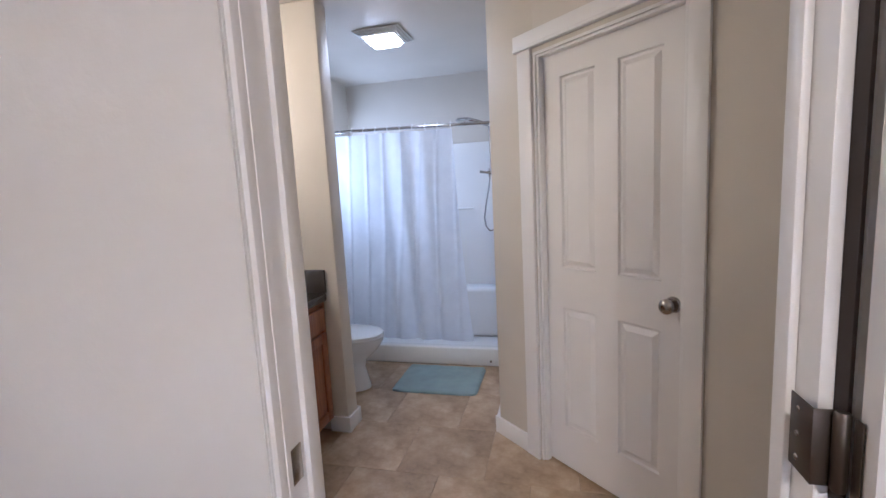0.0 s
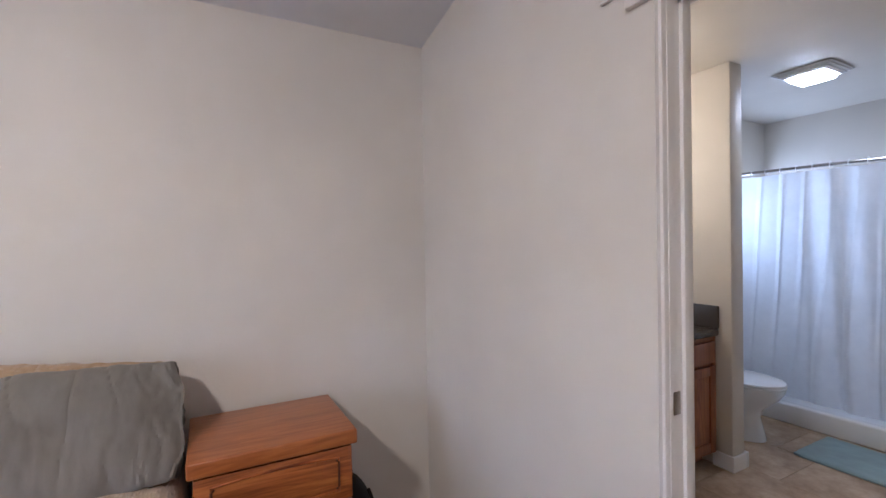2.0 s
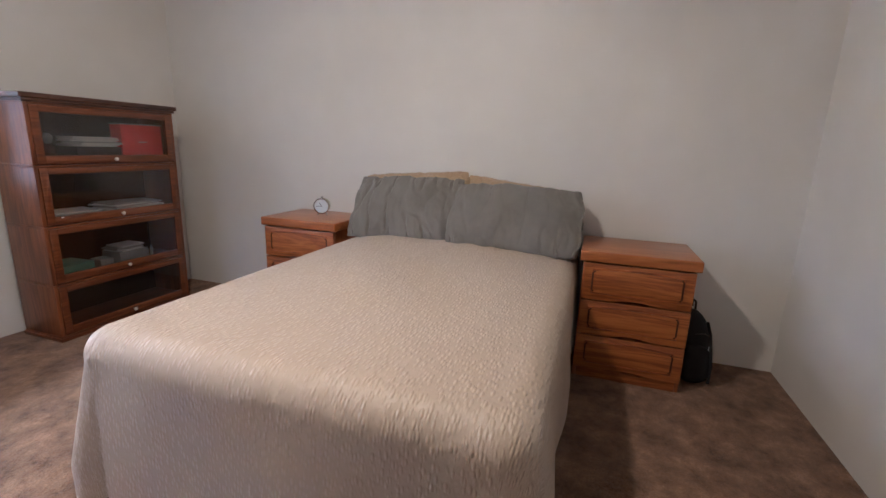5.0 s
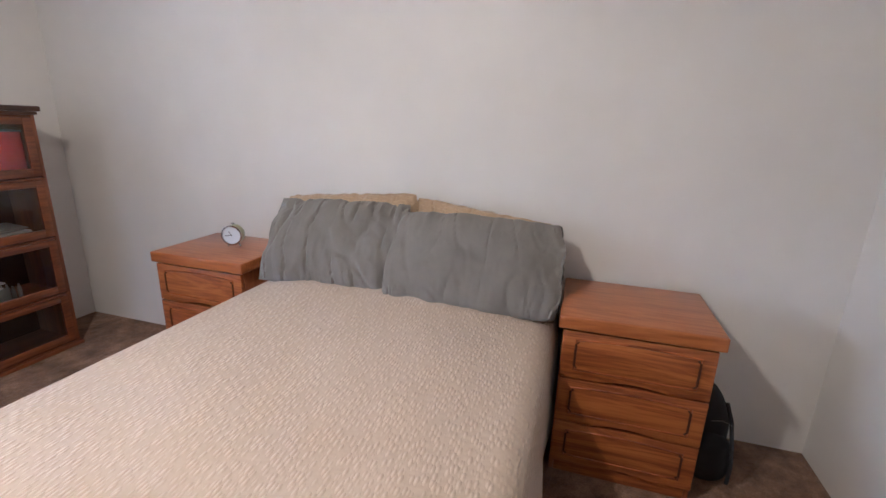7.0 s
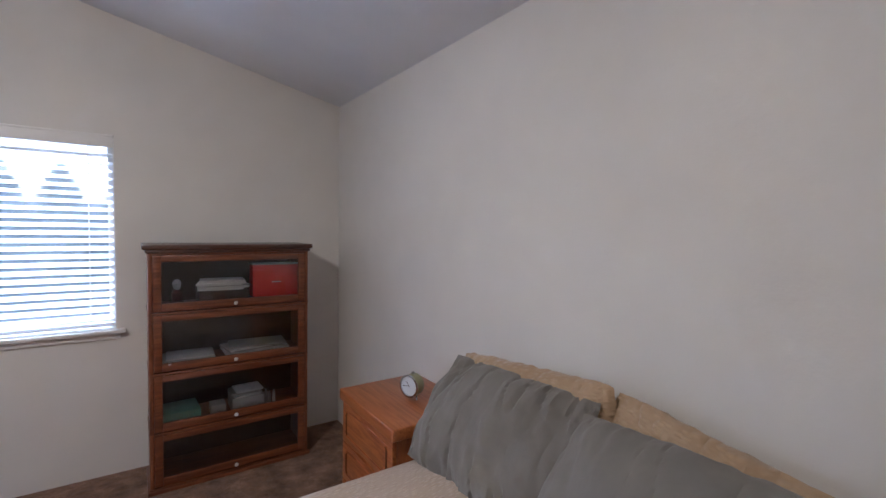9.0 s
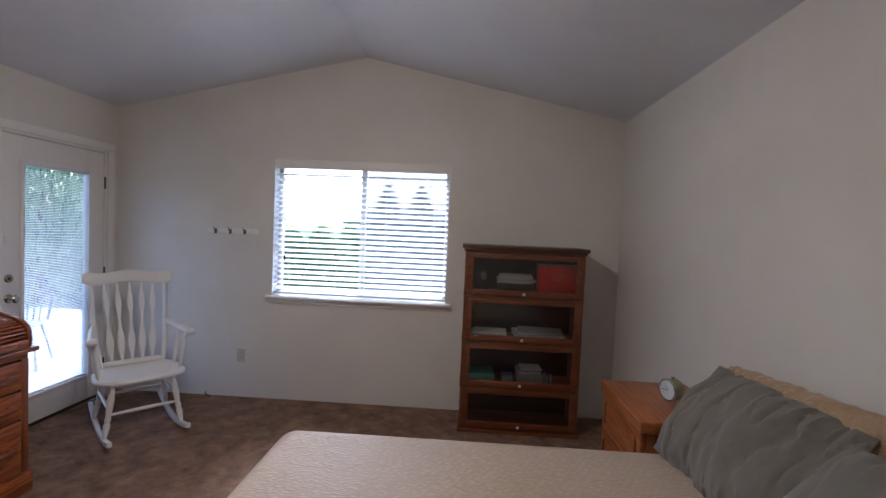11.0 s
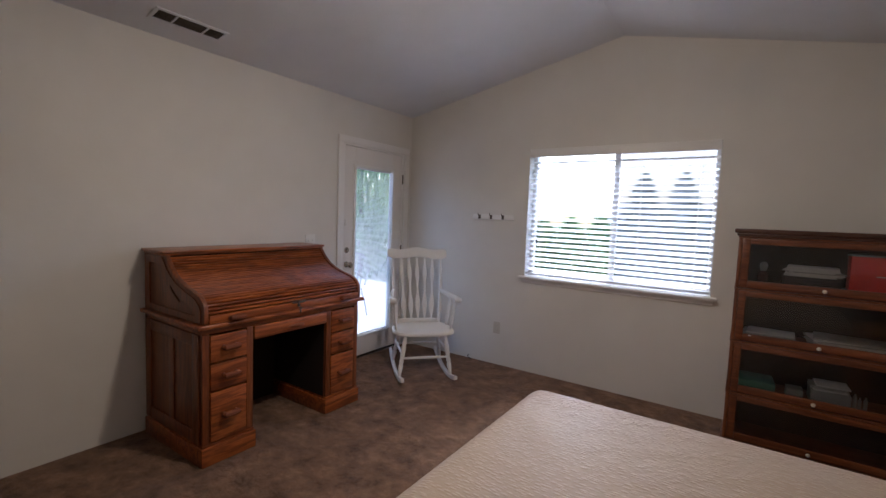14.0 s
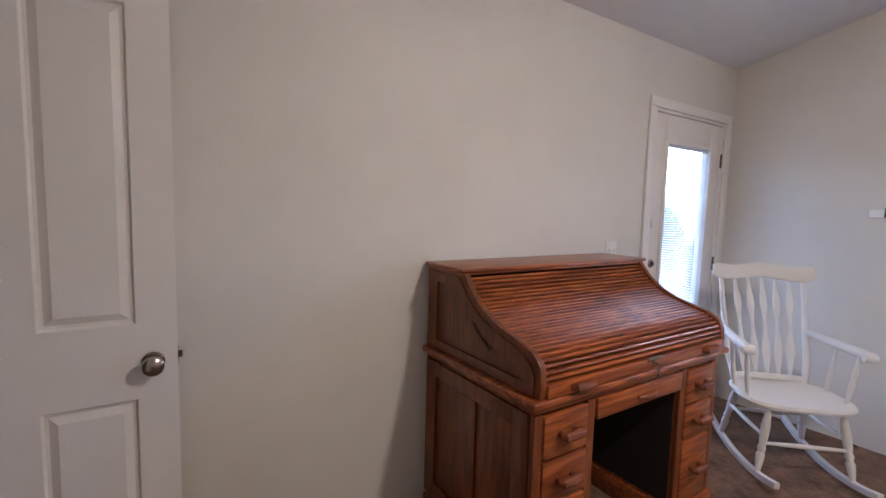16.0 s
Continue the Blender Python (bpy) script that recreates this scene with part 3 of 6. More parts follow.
scr = part("insect_screen", boxes((WIN[0] + 0.037, Y0 - 0.1535, WIN[2] + 0.042, 3.108, Y0 - 0.1525, WIN[3] - 0.037)), MESHM, win, "grey insect screen")
scr.visible_shadow = False
part("window_sill", boxes((WIN[0] - 0.045, Y0 - 0.098, WIN[2] - 0.022, WIN[1] + 0.045, Y0 + 0.055, WIN[2] - 0.0005), bevel=0.006), TRIM, win)
part("apron", boxes((WIN[0] - 0.02, Y0 + 0.001, WIN[2] - 0.062, WIN[1] + 0.02, Y0 + 0.017, WIN[2] - 0.0225), bevel=0.004), TRIM, win)

blind = thing("window_blind", pose(0, Y0 - 0.028, 0), "white faux-wood horizontal blind lowered and tilted open in the window", "window blind")
bx0, bx1 = WIN[0] + 0.003, WIN[1] - 0.003
part("valance", boxes((bx0, 0.022, 1.985, bx1, 0.040, 2.055), (bx0, 0.018, 2.045, bx1, 0.044, 2.058), bevel=0.003), TRIM, blind)
part("head_rail", boxes((bx0, -0.025, 2.01, bx1, 0.018, 2.05), bevel=0.002), TRIM, blind)
BLINDM = material("blind_white", (0.84, 0.86, 0.90), 0.4)
thin, both = node(BLINDM, "ShaderNodeBsdfTranslucent", Color=(0.85, 0.88, 0.92, 1)), node(BLINDM, "ShaderNodeMixShader", Fac=0.18)
BLINDM.node_tree.links.new(BLINDM.node_tree.nodes["Principled BSDF"].outputs[0], both.inputs[1])
BLINDM.node_tree.links.new(thin.outputs[0], both.inputs[2])
BLINDM.node_tree.links.new(both.outputs[0], BLINDM.node_tree.nodes["Material Output"].inputs[0])
slat = part("slat", boxes((bx0 + 0.004, -0.025, -0.0014, bx1 - 0.004, 0.025, 0.0014), bevel=0.001, segments=1), BLINDM, blind)
tilt = pose(0, 0, 0, -24)
slat.matrix_basis = Matrix.Translation((0, 0, 0.968)) @ tilt
n = 22
for i in range(1, n):
    again(slat, blind, (0, 0, 0.968 + i * 1.015 / n), tilt)
part("bottom_rail", boxes((bx0 + 0.004, -0.025, 0.915, bx1 - 0.004, 0.025, 0.935), bevel=0.003), BLINDM, blind)
for x in (bx0 + 0.12, bx0 + 0.53, bx1 - 0.53, bx1 - 0.12):
    for y in (-0.024, 0.024):
        part("ladder_cord", boxes((x - 0.001, y - 0.0008, 0.93, x + 0.001, y + 0.0008, 2.01)), TRIM, blind)
part("tilt_cord", tube([(bx1 - 0.10, 0.034, 2.0), (bx1 - 0.101, 0.036, 1.6), (bx1 - 0.10, 0.034, 1.25)], 0.0018, 6), TRIM, blind)
part("tassel", lathe([(0.003, 1.25), (0.007, 1.235), (0.005, 1.20)], "z", (bx1 - 0.10, 0.034, 0), 10), DARKGAP, blind, "small dark cord tassel")

# ---- glazed door in the east wall ----
gframe = structure("door_7", boxes((X1 - 0.004, GD[1] - 0.02, 0, X1 + 0.14, GD[1], 2.055), (X1 - 0.004, GD[0], 0, X1 + 0.14, GD[0] + 0.02, 2.055), (X1 - 0.004, GD[0] + 0.02, 2.04, X1 + 0.14, GD[1] - 0.02, 2.055), bevel=0.001), TRIM, "white painted frame of the patio door")
part("casing", boxes((X1 - 0.018, GD[1] + 0.004, 0, X1 - 0.001, GD[1] + 0.068, 2.058), bevel=0.004), TRIM, gframe)
part("casing", boxes((X1 - 0.018, GD[0] - 0.068, 0, X1 - 0.001, GD[0] - 0.004, 2.058), bevel=0.004), TRIM, gframe)
part("head_casing", boxes((X1 - 0.018, GD[0] - 0.068, 2.0585, X1 - 0.001, GD[1] + 0.068, 2.12), bevel=0.004), TRIM, gframe)
part("threshold", boxes((X1 + 0.0, GD[0] + 0.02, 0.0, X1 + 0.15, GD[1] - 0.02, 0.018), bevel=0.004), DARKGAP, gframe, "dark metal threshold")
gd = tagged(thing("door_8", pose(X1 + 0.008, -1.078, 0.022), "white exterior door with full-height glass and enclosed mini blind", ""), kind="structure")
gw, gh = 0.82, 2.014
ga, gb, gc, ge = 0.150, 0.680, 0.20, 1.835
part("leaf", boxes((0, 0, 0, 0.044, ga, gh), (0, gb, 0, 0.044, gw, gh), (0, ga, 0, 0.044, gb, gc), (0, ga, ge, 0.044, gb, gh), bevel=0.0015), DOORP, gd)
part("lite_frame", boxes((-0.014, ga - 0.022, gc - 0.022, 0.0, ga + 0.004, ge + 0.022), (-0.014, gb - 0.004, gc - 0.022, 0.0, gb + 0.022, ge + 0.022), (-0.014, ga + 0.004, gc - 0.022, 0.0, gb - 0.004, gc + 0.004), (-0.014, ga + 0.004, ge - 0.004, 0.0, gb - 0.004, ge + 0.022), bevel=0.004), TRIM, gd)
for x in (0.008, 0.034):
    g = part("pane", boxes((x, ga, gc, x + 0.003, gb, ge)), GLASS, gd)
    g.visible_shadow = False
mini = part("mini_blind", boxes((0.014, ga + 0.002, ge - 0.02, 0.030, gb - 0.002, ge), (0.016, ga + 0.002, gc + 0.002, 0.028, gb - 0.002, gc + 0.012), bevel=0.001), BLINDM, gd, "thin white blind between the panes")
ms = mesh_object("slat", boxes((-0.0064, ga + 0.004, -0.0003, 0.0058, gb - 0.004, 0.0003)), BLINDM)
ms.parent = mini
mt = pose(0, 0, 0, 0, -12)
ms.matrix_basis = Matrix.Translation((0.0215, 0, gc + 0.02)) @ mt
for i in range(1, 132):
    again(ms, mini, (0.0215, 0, gc + 0.02 + i * 0.0120), mt)
for z, r in ((0.915, 0.03), (1.05, 0.028)):
    part("rose", lathe([(r, 0), (r, -0.006), (r * 0.8, -0.012)], "x", (0, 0.775, z)), NICKEL, gd)
part("lever", joined(tube([(-0.010, 0.775, 0.915), (-0.045, 0.775, 0.915)], 0.009, 12), lathe([(0.012, -0.04), (0.026, -0.046), (0.027, -0.058), (0.018, -0.066), (0.004, -0.067)], "x", (0, 0.775, 0.915))), NICKEL, gd, "satin metal knob")
part("thumb_turn", boxes((-0.028, 0.771, 1.038, -0.011, 0.779, 1.062), bevel=0.002), NICKEL, gd)
part("contact_sensor", boxes((-0.012, 0.792, 1.28, -0.0005, 0.806, 1.34), bevel=0.002), PLASTIC, gd, "small grey plastic door sensor")
for z in (0.25, 1.02, 1.77):
    part("hinge", lathe([(0.005, -0.05), (0.007, -0.046), (0.007, 0.046), (0.005, 0.05)], "z", (-0.010, -0.004, z)), BRONZE, gd, "dark metal hinge")

# ---- outside ----
structure("ground", boxes((-60, -140, -0.5, 90, Y0 - 0.16, -0.25), (X1 + 0.14, Y0 - 0.16, -0.5, 90, 60, -0.25)), GRASS)
structure("pavement", boxes((X1 + 0.141, -4.6, -0.249, 9.4, 3.2, -0.06), bevel=0.01), CONCRETE, "pale concrete patio slab")


def cedar(h, r, seed, mat=GREEN, loc=(0, 0, 0), name="cedar_tree", label="dense green columnar cedar tree in the hedge", count=2600, leaf=1.0):
    rnd = random.Random(seed)
    t = thing(name, pose(*loc), label, "tree", "hedge trees")
    part("trunk", tube([(0, 0, -0.05), (0.02, 0, h * 0.4), (0, 0, h * 0.72)], [0.07, 0.05, 0.015], 8), BARK, t)
    verts, faces = [], []
    for i in range(count):
        z = h * (0.03 + 0.97 * rnd.random() ** 0.9)
        a = rnd.uniform(0, 2 * math.pi)
        f = z / h
        rr = r * (min(1, 0.75 + f * 1.2) if f < 0.2 else 1.0) * (1 - f ** 2.2) ** 0.68 * (0.86 + 0.16 * math.sin(a * 5 + z * 6) + rnd.uniform(-0.14, 0.08))
        c = Vector((rr * math.cos(a), rr * math.sin(a), z))
        s = rnd.uniform(0.04, 0.085) * leaf
        u = Vector((math.cos(a) * 0.35, math.sin(a) * 0.35, 1)).normalized() * s * 1.4
        w = Vector((-math.sin(a + rnd.uniform(-0.9, 0.9)), math.cos(a), rnd.uniform(-0.3, 0.3))).normalized() * s * 0.45
        k = len(verts)
        verts += [c - u, c + w, c + u * 1.2, c - w]
        faces.append((k, k + 1, k + 2, k + 3))
    me = bpy.data.meshes.new("crown")
    me.from_pydata(verts, [], faces)
    me.materials.append(mat)
    crown = new("crown", me)
    crown.parent = t
    return t


first = cedar(2.80, 0.62, 4, loc=(4.28, -9.0, -0.25))
for i, (x, y, s, hgt) in enumerate([(3.43, -9.1, 0.98, 1.0), (2.6, -9.0, 0.9, 0.86), (1.75, -9.2, 0.95, 0.93), (0.95, -9.1, 1.0, 0.9), (0.1, -9.0, 1.0, 1.05), (-0.7, -9.1, 1.0, 1.0)]):
    c = copy_thing(first, Matrix.Translation((x, y, -0.25)) @ Matrix.Rotation(i * 1.7, 4, "Z") @ Matrix.Diagonal((s, s, hgt, 1)))
    c.scale = (s, s, hgt)
low = cedar(1.75, 0.62, 9, SHRUB, (5.15, -8.6, -0.25), "garden_shrub", "bright green rounded garden shrub")
for i, (x, y, s) in enumerate([(5.85, -8.5, 0.97), (6.6, -8.6, 0.93), (7.3, -8.5, 0.9), (8.05, -8.7, 1.0), (8.8, -8.3, 0.85), (9.9, -8.0, 1.1), (11.2, -7.0, 1.2)]):
    c = copy_thing(low, Matrix.Translation((x, y, -0.25)) @ Matrix.Rotation(i * 2.1, 4, "Z"))
    c.scale = (s * 1.1, s, s)
tall = cedar(4.4, 1.3, 15, SHRUB, (10.6, -5.9, -0.25), "garden_tree", "broad leafy garden tree beyond the patio", 9000, 0.95)
c = copy_thing(tall, Matrix.Translation((13.5, -3.6, -0.25)) @ Matrix.Rotation(1.1, 4, "Z"))
c.scale = (0.9, 0.9, 0.8)

house = thing("neighbour_house", pose(12.0, -58, -0.25), "neighbouring low house with grey roof beyond the hedge", "house")
part("wall", boxes((-8, -4, 0, 6, 4, 2.6)), SIDING, house)
part("roof", extrude_outline([(-4.6, 2.5), (0, 4.1), (4.6, 2.5), (4.5, 2.4), (-4.5, 2.4)], "x", -8.4, 6.4), ROOFING, house)
for x in (-5, -1, 3):
    part("window", boxes((x, 4.0, 0.9, x + 1.5, 4.04, 2.1), bevel=0.01), TRIM, house)

# wire patio chair
pc = thing("patio_chair", pose(6.75, -1.75, -0.06, 0, 0, 30), "white wrought-iron patio chair with curved bar back", "chair")
IRON = material("painted_iron", (0.10, 0.10, 0.10), 0.5)
part("back", joined(tube([(-0.2, -0.2, 0.44), (-0.23, -0.26, 0.7), (-0.16, -0.29, 0.86), (0, -0.3, 0.91), (0.16, -0.29, 0.86), (0.23, -0.26, 0.7), (0.2, -0.2, 0.44)], 0.013, 8), *[tube([(x, -0.2, 0.44), (x * 1.15, -0.29, 0.9 - abs(x) * 0.3)], 0.007, 6) for x in (-0.13, -0.08, -0.03, 0.03, 0.08, 0.13)]), IRON, pc)
part("seat", lathe([(0.02, 0.43), (0.22, 0.435), (0.225, 0.445), (0.02, 0.442)], "z", (0, 0, 0), 20), IRON, pc)
for x in (-1, 1):
    for y in (-1, 1):
        part("leg", tube([(x * 0.15, y * 0.15, 0.44), (x * 0.2, y * 0.2, 0.2), (x * 0.23, y * 0.24, 0.0)], 0.013, 8), IRON, pc)

# ---- bed ----
bed = thing("bed", pose(1.0, 1.30, 0), "double bed made with a beige quilted bedspread against the wall", "bed")
part("mattress", boxes((0.03, -0.66, 0.33, 1.93, 0.66, 0.60), bevel=0.05, segments=3), cloth("mattress_ticking", (0.5, 0.48, 0.45)), bed)
part("box_spring", boxes((0.03, -0.63, 0.14, 1.92, 0.63, 0.32), bevel=0.02), cloth("brown_bed_base", (0.06, 0.035, 0.025)), bed)
for x in (0.12, 1.82):
    for y in (-0.55, 0.55):
        part("leg", lathe([(0.03, 0), (0.035, 0.13), (0.035, 0.145)], "z", (x, y, 0)), BLACK, bed)


def spread(length, width, top, hang_side, hang_foot):
    bm = bmesh.new()
    uv = bm.loops.layers.uv.new("UVMap")
    nu, nv = 150, 150
    us = [0.02 + (length + hang_foot) * i / nu for i in range(nu + 1)]
    half = width / 2
    vs_ = [-(half + hang_side) + 2 * (half + hang_side) * j / nv for j in range(nv + 1)]
    R = 0.085
    grid = []

    def over(d):
        """How far out and how far down the cloth is, d past where its edge starts to turn."""
        if d <= 0:
            return 0.0, 0.0
        if d < R * math.pi / 2:
            a = d / R
            return R * math.sin(a), R * (1 - math.cos(a))
        return R, R + d - R * math.pi / 2

    for u in us:
        row = []
        for v in vs_:
            du, dv = max(0.0, u - (length - R)), max(0.0, abs(v) - (half - R))
            s = 1 if v > 0 else -1
            if du > 0 and dv > 0:
                d = math.hypot(du, dv)
                o, down = over(d)
                ex = 1.0 + 0.9 * min(1, max(0, down - 0.1) / 0.35) * (2 * du * dv / (d * d)) ** 2
                x = length - R + o * ex * du / d
                y = (half - R + o * ex * dv / d) * s
            else:
                o, down = over(du if du > 0 else dv)
                x = length - R + o if du > 0 else u
                y = (half - R + o) * s if dv > 0 else v
            if du > 0 and dv <= 0 and down > R:
                x += 0.012 * math.sin(v * 9.0 + 1) * min(1, (down - R) * 3)
            if dv > 0 and du <= 0 and down > R:
                y += s * (0.014 * math.sin(u * 8.0) + 0.02) * min(1, (down - R) * 3)
            z = top - down
            if du <= 0 and dv <= 0:
                fade = (1 - min(1, abs(v) / (half - R)) ** 4) * (1 - min(1, max(0, u - 1.2) / (length - R - 1.2)) ** 3)
                ridge = max(0, 1 - abs(noise.noise(Vector((u * 1.3 + 4, v * 2.4 - u, 2)))) * 4.5)
                z += fade * 0.013 * ridge * max(0, 1.25 - u * 0.8)
                z += fade * 0.010 * noise.noise(Vector((u * 2.5, v * 2.5, 0))) + fade * 0.05 * math.exp(-((u - 0.42) / 0.12) ** 2) * 0.35 + fade * 0.03 * max(0, 0.9 - u) ** 2 + fade * 0.014 * max(0, 1.5 - u)
            row.append(bm.verts.new((x, y, max(z, 0.015 + 0.003 * math.sin(v * 40)))))
        grid.append(row)
    for i in range(nu):
        for j in range(nv):
            f = bm.faces.new((grid[i][j], grid[i + 1][j], grid[i + 1][j + 1], grid[i][j + 1]))
            for loop, (a, b) in zip(f.loops, ((i, j), (i + 1, j), (i + 1, j + 1), (i, j + 1))):
                loop[uv].uv = (us[a], vs_[b])
    return bm


sp = single("bedspread", spread(2.005, 1.42, 0.625, 0.50, 0.50), QUILT, "beige bedspread with a woven basket pattern hanging over the bed", "bedspread", pose(1.0, 1.305, 0))
sol = sp.modifiers.new("thickness", "SOLIDIFY")
sol.thickness, sol.offset = 0.008, 1.0


def pillow(w, h, t, seed, pinch=0.06, rounded=0.0, creased=1.0, gaping=False):
    """A soft pillow, x its width, z its height, y its thickness, with pinched corners and creases; gaping leaves its case open at +x."""
    bm = bmesh.new()
    uv = bm.loops.layers.uv.new("UVMap")
    n = 90
    rows = {}
    for side in (-1, 1):
        for i in range(n + 1):
            for j in range(n + 1):
                a, b = -1 + 2 * i / n, -1 + 2 * j / n
                edge = i in (0, n) or j in (0, n)
                if edge and side == 1 and not (gaping and i == n and 0 < j < n):
                    rows[side, i, j] = rows[-1, i, j]
                    continue
                x = a * w / 2 * (1 - pinch * (1 - abs(b) ** 2.0) * abs(a) ** 3)
                z = b * h / 2 * (1 - pinch * (1 - abs(a) ** 2.0) * abs(b) ** 3)
                across = max(0.0, (1 - abs(b) ** 2.6)) ** 0.5
                th = t / 2 * max(0.0, (1 - abs(a) ** 2.6)) ** 0.5 * across
                if gaping and a > 0.55:
                    lip = 0.30 + 0.16 * math.sin(b * 5 + 0.6) + 0.10 * noise.noise(Vector((b * 5, seed, side)))
                    th = max(th, t / 2 * lip * across)
                    x += 0.012 * math.sin(b * 7 + side) * (a - 0.55)
                p = Vector((a * 2.2 + seed, b * 1.3, side))
                cr = abs(noise.noise(Vector((a * 4 + seed, b * 1.2 + 0.8 * a, side * 3))))
                th += (0.020 * noise.noise(p * 1.4) - 0.030 * creased * cr * (0.3 + abs(b) ** 1.5)) * (1 if not edge else 0)
                if not edge and creased:
                    crease = abs(noise.noise(Vector((a * 3.6 + seed * 3, b * 0.8 + a, side * 2.0))))
                    th -= 0.013 * creased * max(0, 1 - crease * 11) * (0.4 + 0.6 * abs(b))
                    gather = max(0, 1 - abs(noise.noise(Vector((a * 11 + seed * 5, b * 0.9 + 0.5 * a, side + seed)))) * 7)
                    th -= 0.012 * gather * (0.12 + 1.1 * abs(b) ** 5 + 0.5 * abs(a) ** 4) * min(1, (1 - abs(b)) * 9) * min(1, 0.5 + creased * 0.3)
                if rounded:
                    k = max(abs(a), abs(b)) / max(1e-6, (abs(a) ** 5 + abs(b) ** 5) ** 0.2)
                    x, z = x * (1 - rounded + rounded * k), z * (1 - rounded + rounded * k)
                y = side * max(th, 0.002 if not edge else (th if gaping and i == n and 0 < j < n else 0))
                if edge:
                    x += 0.006 * noise.noise(Vector((b * 9, seed, 1)))
                    z += 0.007 * noise.noise(Vector((a * 9, seed, 5)))
                rows[side, i, j] = bm.verts.new((x, y, z + h / 2))
        for i in range(n):
            for j in range(n):
                q = [rows[side, i, j], rows[side, i + 1, j], rows[side, i + 1, j + 1], rows[side, i, j + 1]]
                bm.faces.new(q if side == -1 else q[::-1])
    for f in bm.faces:
        for loop in f.loops:
            loop[uv].uv = (loop.vert.co.x, loop.vert.co.z)
    bmesh.ops.recalc_face_normals(bm, faces=bm.faces[:])
    return bm


# pillows lean back on the wall; their front faces +x
def leaning(x, y, z, lean, turn=0.0, roll=0.0):
    return pose(x, y, z) @ pose(0, 0, 0, 0, 0, 90 + turn) @ pose(0, 0, 0, lean) @ pose(0, 0, 0, 0, roll)


single("pillow", pillow(0.71, 0.450, 0.21, 1.3, 0.0, 0.14, 1.4), GREY, "grey-green pillow with creased cotton case, leaning on a beige sham", "pillow", leaning(1.40, 0.960, 0.645, -36, 1, -1.5))
single("pillow", pillow(0.74, 0.430, 0.22, 6.1, -0.05, 0.14, 0.6, True), GREY, "grey-green pillow with smooth cotton case and folded open end", "pillow", leaning(1.42, 1.645, 0.645, -37, 3, 0.5))
single("pillow", pillow(0.74, 0.405, 0.18, 3.7, 0.02, 0.45, 0.4), SHAM, "beige woven sham pillow propped against the wall", "pillow", leaning(1.165, 0.985, 0.645, -10, 2, -4.5))
single("pillow", pillow(0.74, 0.40, 0.18, 8.2, 0.04, 0.55, 0.7), SHAM, "beige woven sham pillow sagging against the wall", "pillow", leaning(1.145, 1.605, 0.625, -10, -3, 6))


